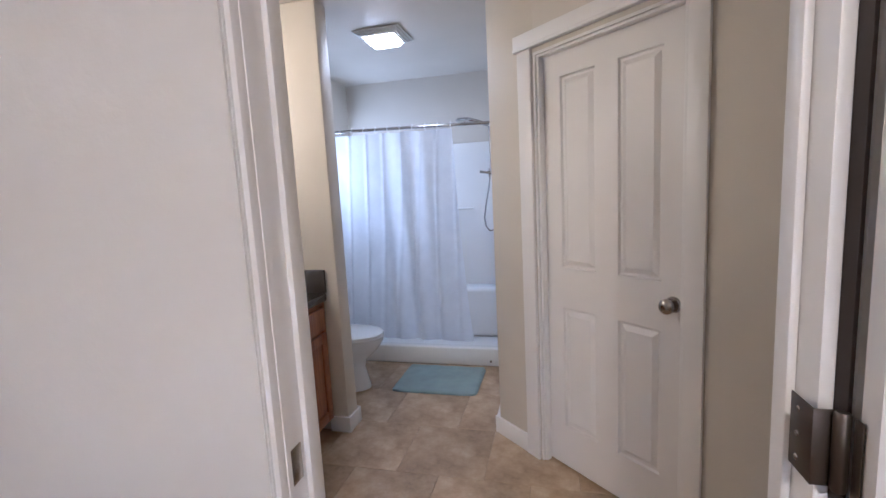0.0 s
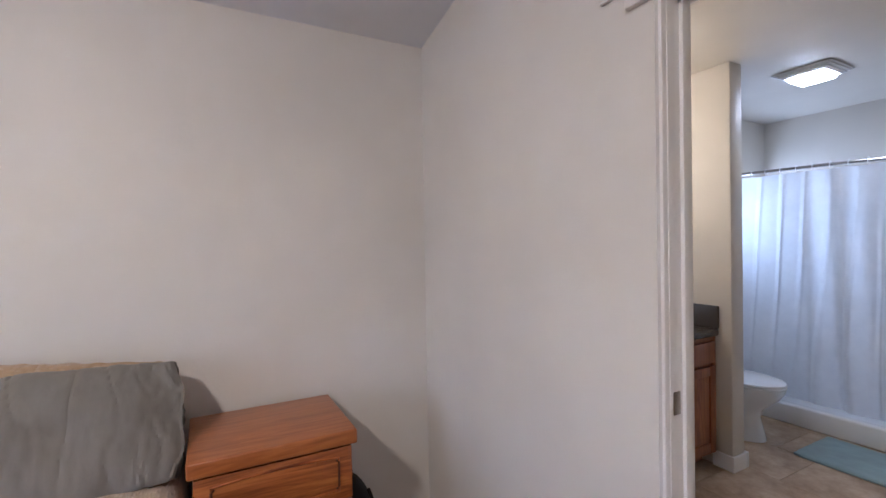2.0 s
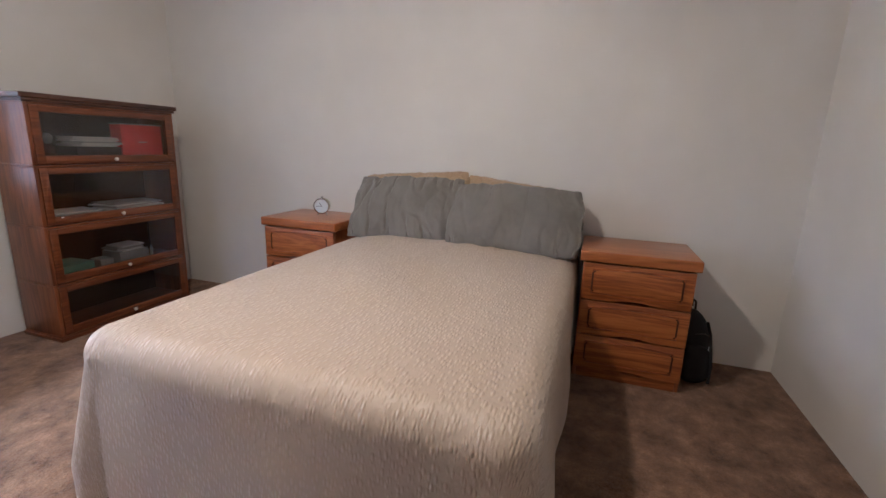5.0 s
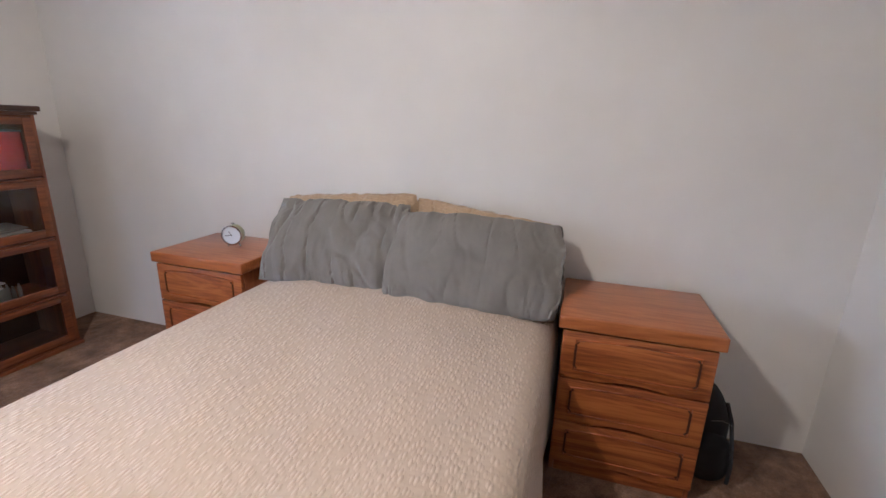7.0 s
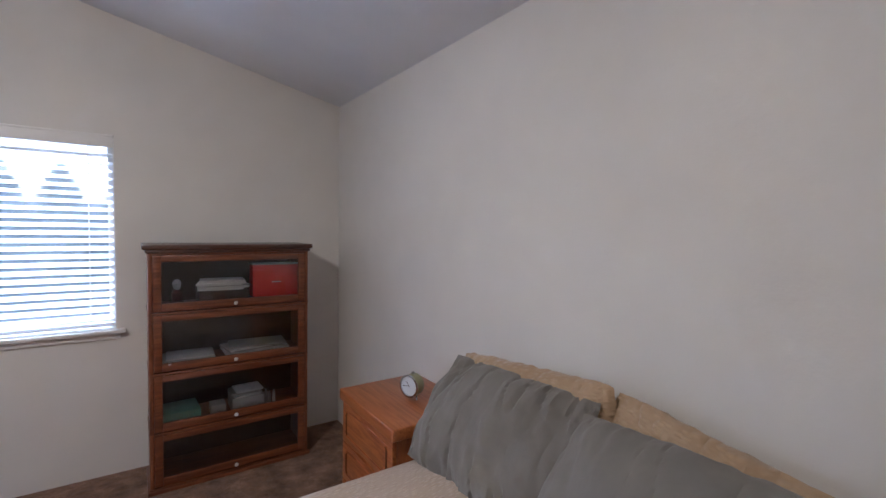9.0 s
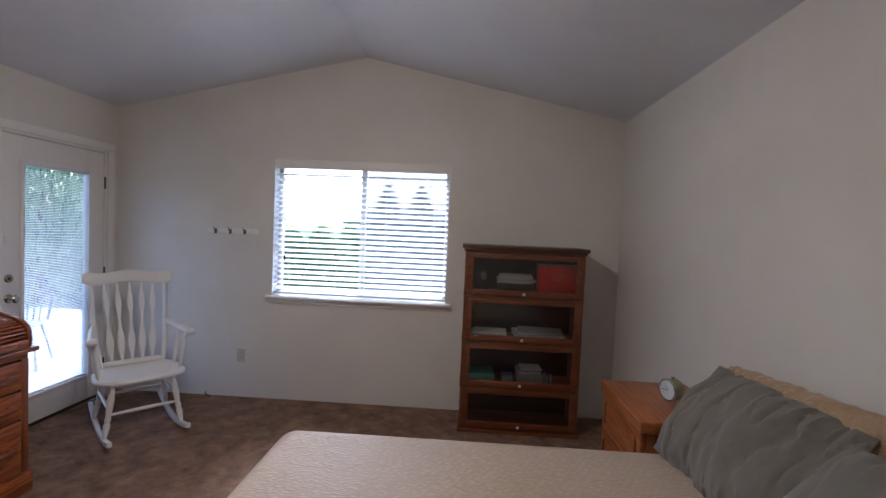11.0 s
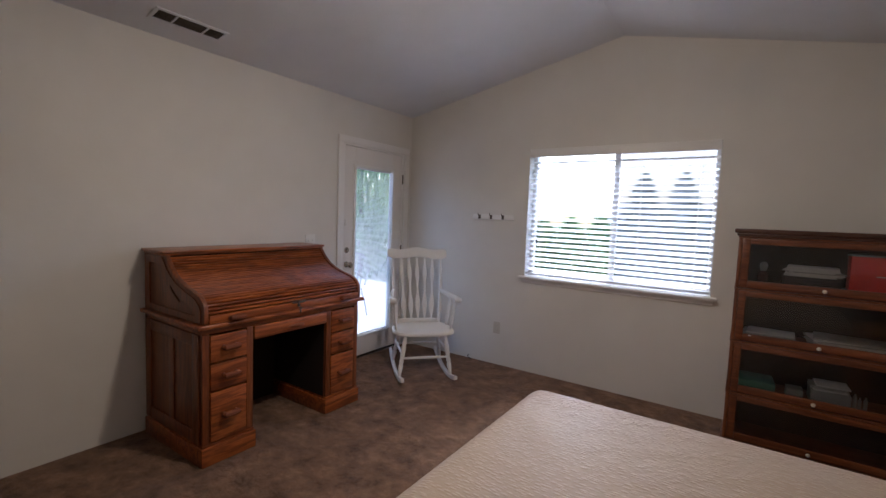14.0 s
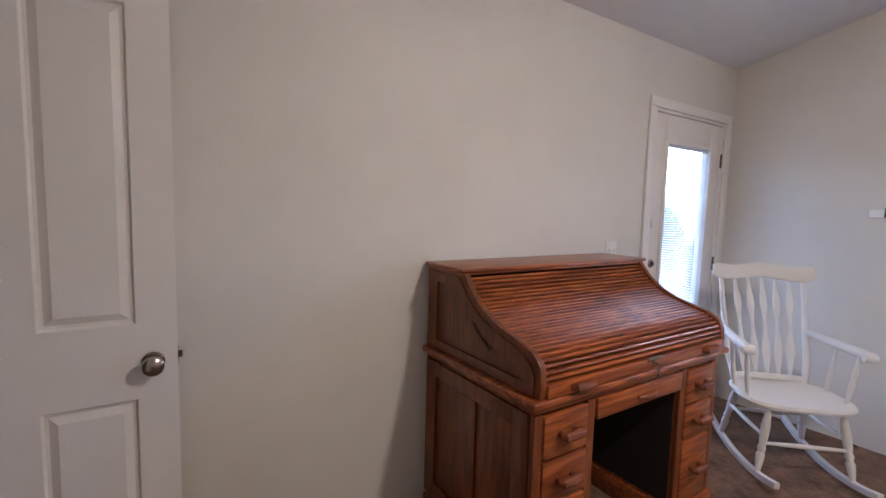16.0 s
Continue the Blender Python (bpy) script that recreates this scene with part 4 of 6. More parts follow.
# ---- nightstands ----
def nightstand(m, label):
    """Back at x 0, front at x 0.46, width along y."""
    t = thing("nightstand", m, label, "nightstand", "nightstands by the bed")
    w, d, h = 0.570, 0.46, 0.715
    part("top", boxes((0, -w / 2, h - 0.055, d, w / 2, h), bevel=0.007, segments=3), OAKX, t)
    part("side", boxes((0.005, -w / 2 + 0.018, 0.0, d - 0.035, -w / 2 + 0.036, h - 0.056), bevel=0.001), OAKZ, t)
    part("side", boxes((0.005, w / 2 - 0.036, 0.0, d - 0.035, w / 2 - 0.018, h - 0.056), bevel=0.001), OAKZ, t)
    part("back", boxes((0.005, -w / 2 + 0.036, 0.03, 0.012, w / 2 - 0.036, h - 0.056)), OAKZ, t)
    part("plinth", boxes((0.03, -w / 2 + 0.0365, 0.0, d - 0.033, w / 2 - 0.0365, 0.055), bevel=0.003), OAKY, t)
    zs = [(0.062, 0.252), (0.258, 0.448), (0.454, 0.652)]
    for a, b in zs:
        dr = part("drawer", boxes((0.05, -w / 2 + 0.040, a + 0.004, d - 0.036, w / 2 - 0.040, b - 0.01)), OAKZ, t)
        bm = bmesh.new()
        y0, y1, x0 = -w / 2 + 0.020, w / 2 - 0.020, d - 0.034
        n = 28
        low, high, front = [], [], []
        scoop = lambda s: 0.012 * max(0, 1 - (s / 0.42) ** 2) ** 2  # noqa: E731
        pts = [(y0 + (y1 - y0) * i / n, b) for i in range(n + 1)] + [(y1 - (y1 - y0) * i / n, a + scoop((0.5 - i / n) * 1.6)) for i in range(n + 1)]
        face = extrude_outline(pts, "x", x0, x0 + 0.022, 0.003)
        part("front", face, OAKY, dr)
        # routed border: a shallow raised field with a softly arched top
        yy0, yy1, z0, z1 = y0 + 0.055, y1 - 0.055, a + 0.042, b - 0.040
        ring = []
        for i in range(n + 1):
            s = i / n
            ring.append((yy0 + (yy1 - yy0) * s, z1 + 0.010 * math.sin(math.pi * s)))
        ring += [(yy1, z0), (yy0, z0)]
        cy, cz = (yy0 + yy1) / 2, (z0 + z1) / 2
        outer = [(cy + (p - cy) * 1.035, cz + (q - cz) * 1.14) for p, q in ring]
        bm = bmesh.new()
        k = len(ring)
        lo = [bm.verts.new((x0 + 0.0224, *p)) for p in outer]
        mid = [bm.verts.new((x0 + 0.0260, cy + (p[0] - cy) * 1.022, cz + (p[1] - cz) * 1.09)) for p in ring]
        hi = [bm.verts.new((x0 + 0.0260, cy + (p[0] - cy) * 1.012, cz + (p[1] - cz) * 1.04)) for p in ring]
        inn = [bm.verts.new((x0 + 0.0224, *p)) for p in ring]
        for r1, r2 in ((lo, mid), (mid, hi), (hi, inn)):
            for i in range(k):
                bm.faces.new((r1[i], r1[(i + 1) % k], r2[(i + 1) % k], r2[i]))
        bmesh.ops.recalc_face_normals(bm, faces=bm.faces[:])
        part("moulding", bm, DESKY, dr)
        # each groove is drawn as a slim dark rod on the front
        for yg in (yy0 - 0.004, yy1 + 0.004):
            turn_in = 0.010 if yg < 0 else -0.010
            part("finger_groove", tube([(x0 + 0.0235, yg + turn_in, z0 + 0.004), (x0 + 0.0235, yg, z0 + 0.014), (x0 + 0.0235, yg, z1 - 0.012), (x0 + 0.0235, yg + turn_in, z1 - 0.002)], 0.0042, 8), GROOVEW, dr, "dark routed finger groove")
    return t


nightstand(pose(1.020, 2.322, 0), "orange-brown oak nightstand with three drawers and bare top")
nightstand(pose(0.978, 0.258, 0), "orange-brown oak nightstand with three drawers carrying an alarm clock")

# alarm clock
ck = thing("alarm_clock", pose(1.195, 0.295, 0.7155, 0, 0, 20), "small round twin-leg alarm clock with white dial and olive case", "clock")
OLIVE = material("olive_enamel", (0.30, 0.30, 0.17), 0.3, 0.2)
part("case", lathe([(0.05, -0.025), (0.052, -0.02), (0.052, 0.022), (0.050, 0.026)], "x", (0, 0, 0.070), 32), OLIVE, ck)
part("bezel", lathe([(0.0525, 0.0265), (0.055, 0.029), (0.055, 0.033), (0.047, 0.034), (0.046, 0.0275)], "x", (0, 0, 0.070), 32), CHROME, ck, "shiny metal rim")
part("dial", lathe([(0.046, 0.0285), (0.0455, 0.0290)], "x", (0, 0, 0.070), 32), material("clock_dial", (0.60, 0.63, 0.66), 0.3), ck)
for a, l in ((35, 0.026), (95, 0.036)):
    part("pointer", boxes((0.0292, -0.0015, -0.004, 0.0302, 0.0015, l), bevel=0.0003), DARKGAP, ck).matrix_basis = Matrix.Translation((0, 0, 0.070)) @ pose(0, 0, 0, a)
part("button", lathe([(0.004, 0.116), (0.004, 0.121), (0.009, 0.123), (0.008, 0.128), (0.003, 0.130)], "z", (0, 0, 0.004), 14), CHROME, ck)
for y in (-0.03, 0.03):
    part("leg", tube([(0.0, y * 0.75, 0.026), (0.008, y * 1.1, 0.0035)], [0.005, 0.004], 8), CHROME, ck)

# backpack behind the nightstand
bp = thing("backpack", pose(1.15, 2.665, 0.0, 0, 0, 4), "black nylon backpack slumped on the carpet beside the nightstand", "backpack")


def blob(w, d, h, seed, power=2.6, n=30):
    bm = bmesh.new()
    rings = []
    for i in range(n + 1):
        f = i / n
        z = h * f
        k = max(0.02, 1 - abs(2 * f - 1) ** power) ** 0.5
        ring = []
        for j in range(36):
            a = 2 * math.pi * j / 36
            c, s = math.cos(a), math.sin(a)
            r = 1 + 0.08 * noise.noise(Vector((c * 1.5 + seed, s * 1.5, f * 4)))
            ring.append(bm.verts.new((w / 2 * k * r * abs(c) ** 0.7 * (1 if c > 0 else -1), d / 2 * k * r * abs(s) ** 0.7 * (1 if s > 0 else -1), z)))
        rings.append(ring)
    for r, s in zip(rings, rings[1:]):
        for j in range(36):
            bm.faces.new((r[j], r[(j + 1) % 36], s[(j + 1) % 36], s[j]))
    bm.faces.new(rings[0][::-1])
    bm.faces.new(rings[-1])
    return bm


part("body", blob(0.30, 0.17, 0.37, 2.0), BLACK, bp)
fp = part("pocket", blob(0.10, 0.17, 0.22, 5.0), BLACK, bp)
fp.location = (0.15, 0.0, 0.005)
part("strap", tube([(0.10, 0.05, 0.34), (0.155, 0.055, 0.29), (0.19, 0.06, 0.20), (0.205, 0.065, 0.12), (0.19, 0.07, 0.03)], 0.008, 8), BLACK, bp)
part("zip", tube([(0.165, -0.02, 0.29), (0.172, 0.02, 0.30), (0.168, 0.055, 0.28)], 0.0012, 6), NICKEL, bp, "small metal zip")
part("grab_loop", tube([(-0.03, 0, 0.385), (-0.02, 0.0, 0.425), (0.02, 0.0, 0.425), (0.03, 0, 0.385)], 0.006, 8), BLACK, bp)

# ---- bookcase ----
bc = thing("bookcase", pose(1.787, -0.83, 0), "dark oak barrister bookcase with four glazed flip-up doors against the wall", "bookcase")
# local: x across, y 0 at the front, -0.34 at the back
hw, dp = 0.445, 0.33
part("crown", joined(boxes((-hw - 0.026, -dp, 1.392, hw + 0.026, 0.018, 1.420), bevel=0.006, segments=3), boxes((-hw - 0.012, -dp, 1.374, hw + 0.012, 0.008, 1.3915), bevel=0.004)), CASETOP, bc)
part("plinth", joined(boxes((-hw - 0.012, -dp, 0.0, hw + 0.012, 0.014, 0.022), bevel=0.004), boxes((-hw - 0.004, -dp, 0.0225, hw + 0.004, 0.004, 0.030), bevel=0.002)), CASEX, bc)
zs = [(0.031, 0.345), (0.347, 0.690), (0.692, 1.035), (1.037, 1.3735)]
PORC = material("knob_china", (0.72, 0.68, 0.6), 0.2)
for k, (a, b) in enumerate(zs):
    u = part("side", boxes((-hw, -dp, a, -hw + 0.02, -0.004, b), bevel=0.0015), CASEZ, bc)
    part("side", boxes((hw - 0.02, -dp, a, hw, -0.004, b), bevel=0.0015), CASEZ, bc)
    part("shelf", boxes((-hw + 0.02, -dp + 0.006, a, hw - 0.02, -0.022, a + 0.016)), CASEX, u)
    part("back", boxes((-hw + 0.02, -dp, a, hw - 0.02, -dp + 0.006, b)), CASESHADE, u)
    part("rail", boxes((-hw + 0.02, -0.05, b - 0.012, hw - 0.02, -0.004, b), bevel=0.002), CASEX, u)
    for sx in (-hw - 0.0035, hw + 0.0005):
        part("side_strip", boxes((sx, -dp + 0.01, b - 0.010, sx + 0.003, -0.01, b + 0.006), bevel=0.001), CASEX, u)
    d0, d1 = a + 0.006, b - 0.014
    x0, x1 = -hw + 0.022, hw - 0.022
    door = part("door", boxes((x0, -0.018, d0, x0 + 0.042, 0.002, d1), (x1 - 0.042, -0.018, d0, x1, 0.002, d1), (x0 + 0.042, -0.018, d0, x1 - 0.042, 0.002, d0 + 0.046), (x0 + 0.042, -0.018, d1 - 0.036, x1 - 0.042, 0.002, d1), bevel=0.003), CASEX, bc)
    part("pane", boxes((x0 + 0.042, -0.010, d0 + 0.046, x1 - 0.042, -0.007, d1 - 0.036)), CASEGLASS, door)
    part("door_knob", lathe([(0.005, 0.002), (0.005, 0.010), (0.010, 0.014), (0.012, 0.020), (0.008, 0.026), (0.002, 0.027)], "y", (0, 0.0, d0 + 0.022), 16), PORC, door, "small pale china knob")

PAPER = paint("paper", (0.60, 0.59, 0.57), 0.8, 0, 0.1)
REDM = paint("red_card", (0.62, 0.028, 0.020), 0.5, 0, 0.05)
GREENM = paint("green_cover", (0.10, 0.24, 0.19), 0.5, 0, 0.05)
GREYM = paint("grey_box", (0.30, 0.30, 0.29), 0.5, 0, 0.05)


def on_shelf(name, x, y, z, w, d, h, mat, label, category, turn=0.0):
    """A box-shaped thing standing with its base at z; x, y in the bookcase's own measure."""
    return single(name, boxes((-w / 2, -d / 2, 0, w / 2, d / 2, h), bevel=min(0.003, h * 0.2)), mat, label, category, pose(1.787 + x, -0.83 + y, z, 0, 0, turn))


def sheaf(x, y, z, w, d, h, n, label, seed):
    rnd = random.Random(seed)
    t = thing("paper_stack", pose(1.787 + x, -0.83 + y, z), label, "paper stack", "papers in the bookcase")
    for i in range(n):
        p = part("sheet", boxes((-w / 2, -d / 2, 0, w / 2, d / 2, h / n * 0.9), bevel=0.0004), PAPER if rnd.random() < 0.7 else GREYM, t)
        p.matrix_basis = pose(rnd.uniform(-0.02, 0.02), rnd.uniform(-0.01, 0.01), h / n * i, 0, 0, rnd.uniform(-10, 10))
    return t


S1, S2, S3 = zs[3][0] + 0.0165, zs[2][0] + 0.0165, zs[1][0] + 0.0165
rb = thing("red_box", pose(1.787 - 0.262, -0.83 - 0.13, S1 + 0.024), "bright red flat card box standing beside papers", "box")
part("body", boxes((-0.145, -0.05, 0, 0.145, 0.05, 0.205), bevel=0.003), REDM, rb)
part("print", boxes((-0.03, 0.0503, 0.09, 0.03, 0.0508, 0.096)), PAPER, rb)
part("lid", boxes((-0.15, -0.055, 0.2055, 0.15, 0.055, 0.213), bevel=0.002), GREYM, rb)
on_shelf("folder", -0.245, -0.13, S1, 0.33, 0.16, 0.0235, GREYM, "grey folder lying under the red box", "folder")
on_shelf("dark_case", 0.055, -0.14, S1, 0.27, 0.2, 0.085, DARKGAP, "low dark case lying flat with papers on top", "case")
sheaf(0.050, -0.14, S1 + 0.0855, 0.25, 0.18, 0.058, 8, "stack of grey and white papers on the dark case", 1)
jar = thing("jar", pose(1.787 + 0.300, -0.83 - 0.10, S1 + 0.0065), "small dark jar with a pale stopper", "jar")
part("body", lathe([(0.024, 0), (0.032, 0.006), (0.033, 0.075), (0.018, 0.092)], "z"), paint("dark_red_glass", (0.05, 0.012, 0.012), 0.2, 0), jar)
part("stopper", lathe([(0.012, 0.0925), (0.018, 0.104), (0.024, 0.128), (0.012, 0.150)], "z"), GREYM, jar, "pale rounded stopper")
on_shelf("card", 0.33, -0.06, S1, 0.15, 0.06, 0.006, paint("pink_card", (0.5, 0.3, 0.27), 0.7, 0), "pale pink card lying at the front", "card", 4)
on_shelf("dark_book", 0.395, -0.16, S1, 0.012, 0.16, 0.2, DARKGAP, "thin dark book standing at the side", "book")
sheaf(0.25, -0.12, S2, 0.25, 0.2, 0.05, 6, "loose pile of thin papers and booklets", 2)
sheaf(-0.14, -0.14, S2, 0.34, 0.22, 0.065, 10, "spread pile of white papers", 3)
on_shelf("green_book", 0.30, -0.13, S3, 0.22, 0.2, 0.03, GREYM, "grey folder lying flat under a green one", "folder")
on_shelf("green_book", 0.30, -0.13, S3 + 0.0305, 0.22, 0.2, 0.045, GREENM, "pale green box file lying flat on a grey folder", "box file", 3)
on_shelf("grey_box", -0.085, -0.14, S3, 0.19, 0.17, 0.085, GREYM, "grey storage box with a paper pack on it", "box")
sheaf(-0.085, -0.14, S3 + 0.0855, 0.16, 0.15, 0.035, 4, "small stack of papers on a grey box", 5)
on_shelf("small_box", 0.085, -0.12, S3, 0.085, 0.1, 0.06, GREYM, "small grey card box beside the larger one", "box")
for i, (x, hh) in enumerate(((-0.205, 0.09), (-0.225, 0.075), (-0.25, 0.085))):
    single("bottle", lathe([(0.009, 0), (0.010, 0.003), (0.010, hh - 0.02), (0.005, hh - 0.012), (0.005, hh)], "z", (0, 0, 0), 12), GREYM, "slim pale bottle standing beside the boxes", "bottle", pose(1.787 + x, -0.83 - 0.12 + 0.01 * i, S3))

# ---- rolltop desk ----
dk = thing("rolltop_desk", pose(5.25, 0.8175, 0, 0, 0, 0), "red-brown oak rolltop desk, roll closed, with two drawer pedestals", "desk")
# local: x 0 at the wall, negative to the front; y across (-0.62..0.62)
HW = 0.58
for s in (-1, 1):
    y0, y1 = (0.28, HW) if s > 0 else (-HW, -0.28)
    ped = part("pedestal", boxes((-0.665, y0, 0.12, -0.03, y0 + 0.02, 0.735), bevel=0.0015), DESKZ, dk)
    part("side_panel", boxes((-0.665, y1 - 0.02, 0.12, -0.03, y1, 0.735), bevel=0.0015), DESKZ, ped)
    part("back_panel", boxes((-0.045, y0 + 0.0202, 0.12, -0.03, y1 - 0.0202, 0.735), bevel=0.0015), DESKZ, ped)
    part("plinth", boxes((-0.70, y0 - 0.012, 0.0, -0.02, y1 + 0.012, 0.105), bevel=0.005), DESKY, ped)
    part("plinth_cap", boxes((-0.690, y0 - 0.004, 0.1055, -0.025, y1 + 0.004, 0.119), bevel=0.004), DESKY, ped)
    for ya in (y0, y1 - 0.04):
        part("stile", boxes((-0.684, ya, 0.12, -0.6655, ya + 0.04, 0.735), bevel=0.002), DESKZ, ped)
    out = y1 if s > 0 else y0
    oa, ob = (out + 0.001, out + 0.009) if s > 0 else (out - 0.009, out - 0.001)
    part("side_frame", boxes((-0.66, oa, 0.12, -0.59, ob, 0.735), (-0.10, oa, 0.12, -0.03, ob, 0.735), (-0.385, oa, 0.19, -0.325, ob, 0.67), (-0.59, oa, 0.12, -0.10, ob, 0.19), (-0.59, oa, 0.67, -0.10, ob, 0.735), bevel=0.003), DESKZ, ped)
    for a, b in ((0.125, 0.405), (0.415, 0.565), (0.575, 0.725)):
        dr = part("drawer", boxes((-0.690, y0 + 0.043, a, -0.660, y1 - 0.043, b), bevel=0.005), DESKY, ped)
        zc = (a + b) / 2 + 0.005
        yc = (y0 + y1) / 2
        part("pull", joined(lathe([(0.012, -0.690), (0.009, -0.705), (0.012, -0.715)], "x", (0, yc - 0.035, zc), 12), lathe([(0.012, -0.690), (0.009, -0.705), (0.012, -0.715)], "x", (0, yc + 0.035, zc), 12), tube([(-0.710, yc - 0.046, zc - 0.002), (-0.722, yc - 0.040, zc), (-0.727, yc, zc + 0.001), (-0.722, yc + 0.040, zc), (-0.710, yc + 0.046, zc - 0.002)], [0.011, 0.016, 0.017, 0.016, 0.011], 10)), PULLW, dr, "carved wooden drawer pull")
# near-black colour holds the shade of the kneehole and behind the roll
KNEESHADE = paint("dark_inner_wood", (0.013, 0.007, 0.005), 0.8, 0.0004, 0.2)
# liners added over the pedestal sides to paint the kneehole dark
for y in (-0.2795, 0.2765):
    part("inner_panel", boxes((-0.66, y, 0.122, -0.101, y + 0.003, 0.735)), KNEESHADE, dk, "thin liner coloured near black as kneehole shade")
part("inner_top", boxes((-0.66, -0.276, 0.728, -0.101, 0.276, 0.7355)), KNEESHADE, dk)
part("modesty_panel", boxes((-0.10, -0.28, 0.0, -0.085, 0.28, 0.735)), KNEESHADE, dk)
part("worktop", boxes((-0.715, -HW - 0.035, 0.770, -0.02, HW + 0.035, 0.795), bevel=0.008, segments=3), DESKY, dk)
part("apron", boxes((-0.680, -HW, 0.736, -0.03, HW, 0.7695), bevel=0.002), DESKY, dk)
cd = part("centre_drawer", boxes((-0.692, -0.274, 0.655, -0.672, 0.274, 0.733), bevel=0.004), DESKY, dk)
part("pull", tube([(-0.698, -0.075, 0.69), (-0.712, -0.045, 0.692), (-0.714, -0.018, 0.693), (-0.712, 0.01, 0.692), (-0.698, 0.04, 0.69)], [0.006, 0.012, 0.013, 0.012, 0.006], 10), PULLW, cd, "carved wooden drawer pull")


def roll_curve(s):
    """Front (x, z) of the roll from its foot (s 0) to the top (s 1)."""
    pts = [(-0.690, 0.845), (-0.688, 0.878), (-0.668, 0.908), (-0.625, 0.934), (-0.555, 0.954), (-0.465, 0.978), (-0.382, 1.014), (-0.322, 1.060), (-0.284, 1.104), (-0.266, 1.126)]
    f = s * (len(pts) - 1)
    i = min(int(f), len(pts) - 2)
    p = [pts[max(i - 1, 0)], pts[i], pts[i + 1], pts[min(i + 2, len(pts) - 1)]]
    t = f - i
    return tuple(0.5 * (2 * p[1][k] + (p[2][k] - p[0][k]) * t + (2 * p[0][k] - 5 * p[1][k] + 4 * p[2][k] - p[3][k]) * t * t + (3 * p[1][k] - p[0][k] - 3 * p[2][k] + p[3][k]) * t ** 3) for k in (0, 1))


curve = [roll_curve(i / 40) for i in range(41)]
for s in (-1, 1):
    y0, y1 = (HW - 0.026, HW) if s > 0 else (-HW, -HW + 0.026)
    lift = [(x - 0.012, z + 0.014) for x, z in curve]
    outline = [(-0.025, 0.796), (-0.700, 0.796), (-0.706, 0.84)] + lift[1:] + [(-0.266, 1.134), (-0.025, 1.134)]
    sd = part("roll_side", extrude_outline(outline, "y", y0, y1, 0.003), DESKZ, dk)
    ya, yb = (HW + 0.0005, HW + 0.007) if s > 0 else (-HW - 0.007, -HW - 0.0005)
    inner = [(x + 0.055, z - 0.055) for x, z in curve[6:36:3]]
    rim = [(-0.62, 0.835)] + inner + [(-0.23, 1.085), (-0.09, 1.085), (-0.09, 0.835)]
    big = [(-0.675, 0.80)] + [(x + 0.012, z - 0.006) for x, z in curve[2:38:3]] + [(-0.25, 1.126), (-0.03, 1.126), (-0.03, 0.80)]
    bm = bmesh.new()
    n = max(len(rim), len(big))

    def even(loop, k):
        q = [Vector(p) for p in loop]
        q.append(q[0])
        ls = [0.0]
        for a, b in zip(q, q[1:]):
            ls.append(ls[-1] + (b - a).length)
        res = []
        for i in range(k):
            d = ls[-1] * i / k
            j = max(m for m in range(len(ls) - 1) if ls[m] <= d)
            f = (d - ls[j]) / max(1e-9, ls[j + 1] - ls[j])
            res.append(q[j].lerp(q[j + 1], f))
        return res

    rr, bb = even(rim, 60), even(big, 60)
    yo, yi = (yb, ya) if s > 0 else (ya, yb)
    rings = [[bm.verts.new((p.x, y, p.y)) for p in lp] for lp, y in ((bb, yi), (bb, yo), (rr, yo), (rr, yi))]
    for r1, r2 in zip(rings, rings[1:]):
        for i in range(60):
            bm.faces.new((r1[i], r1[(i + 1) % 60], r2[(i + 1) % 60], r2[i]))
    bmesh.ops.recalc_face_normals(bm, faces=bm.faces[:])
    part("side_moulding", bm, DESKZ, sd)
# backing board coloured as the shade seen between the slats
tam = part("roll", boxes((-0.04, -HW + 0.028, 0.80, -0.03, HW - 0.028, 1.12)), KNEESHADE, dk, "curved roll of narrow oak slats")
length = [0.0]
for a, b in zip(curve, curve[1:]):
    length.append(length[-1] + math.hypot(b[0] - a[0], b[1] - a[1]))
count = 27
sl = None
for i in range(count):
    d = length[-1] * (i + 0.5) / count
    j = max(k for k in range(len(curve) - 1) if length[k] <= d)
    f = (d - length[j]) / (length[j + 1] - length[j])
    x, z = (curve[j][k] + (curve[j + 1][k] - curve[j][k]) * f for k in (0, 1))
    ang = math.atan2(curve[j + 1][1] - curve[j][1], curve[j + 1][0] - curve[j][0])
    rot = Matrix.Rotation(-ang, 4, "Y")
    if sl is None:
        hw2 = length[-1] / count / 2 * 0.72
        prof = [(-hw2, -0.009), (-hw2, -0.002), (-hw2 * 0.80, 0.006), (-hw2 * 0.35, 0.0095), (hw2 * 0.35, 0.0095), (hw2 * 0.80, 0.006), (hw2, -0.002), (hw2, -0.009)]
        sl = part("slat", extrude_outline(prof, "y", -HW + 0.027, HW - 0.027), DESKY, tam)
        sl.matrix_basis = Matrix.Translation((x, 0, z)) @ rot
    else:
        again(sl, tam, (x, 0, z), rot)
part("groove", tube([(-0.352, HW + 0.0065, 0.970), (-0.372, HW + 0.0070, 0.948), (-0.425, HW + 0.0070, 0.912), (-0.452, HW + 0.0065, 0.890)], [0.003, 0.006, 0.006, 0.003], 8), GROOVEW, dk, "dark diagonal slot in the side")
rail = part("roll_rail", boxes((-0.712, -HW + 0.027, 0.797, -0.686, HW - 0.027, 0.842), bevel=0.004), DESKY, dk)
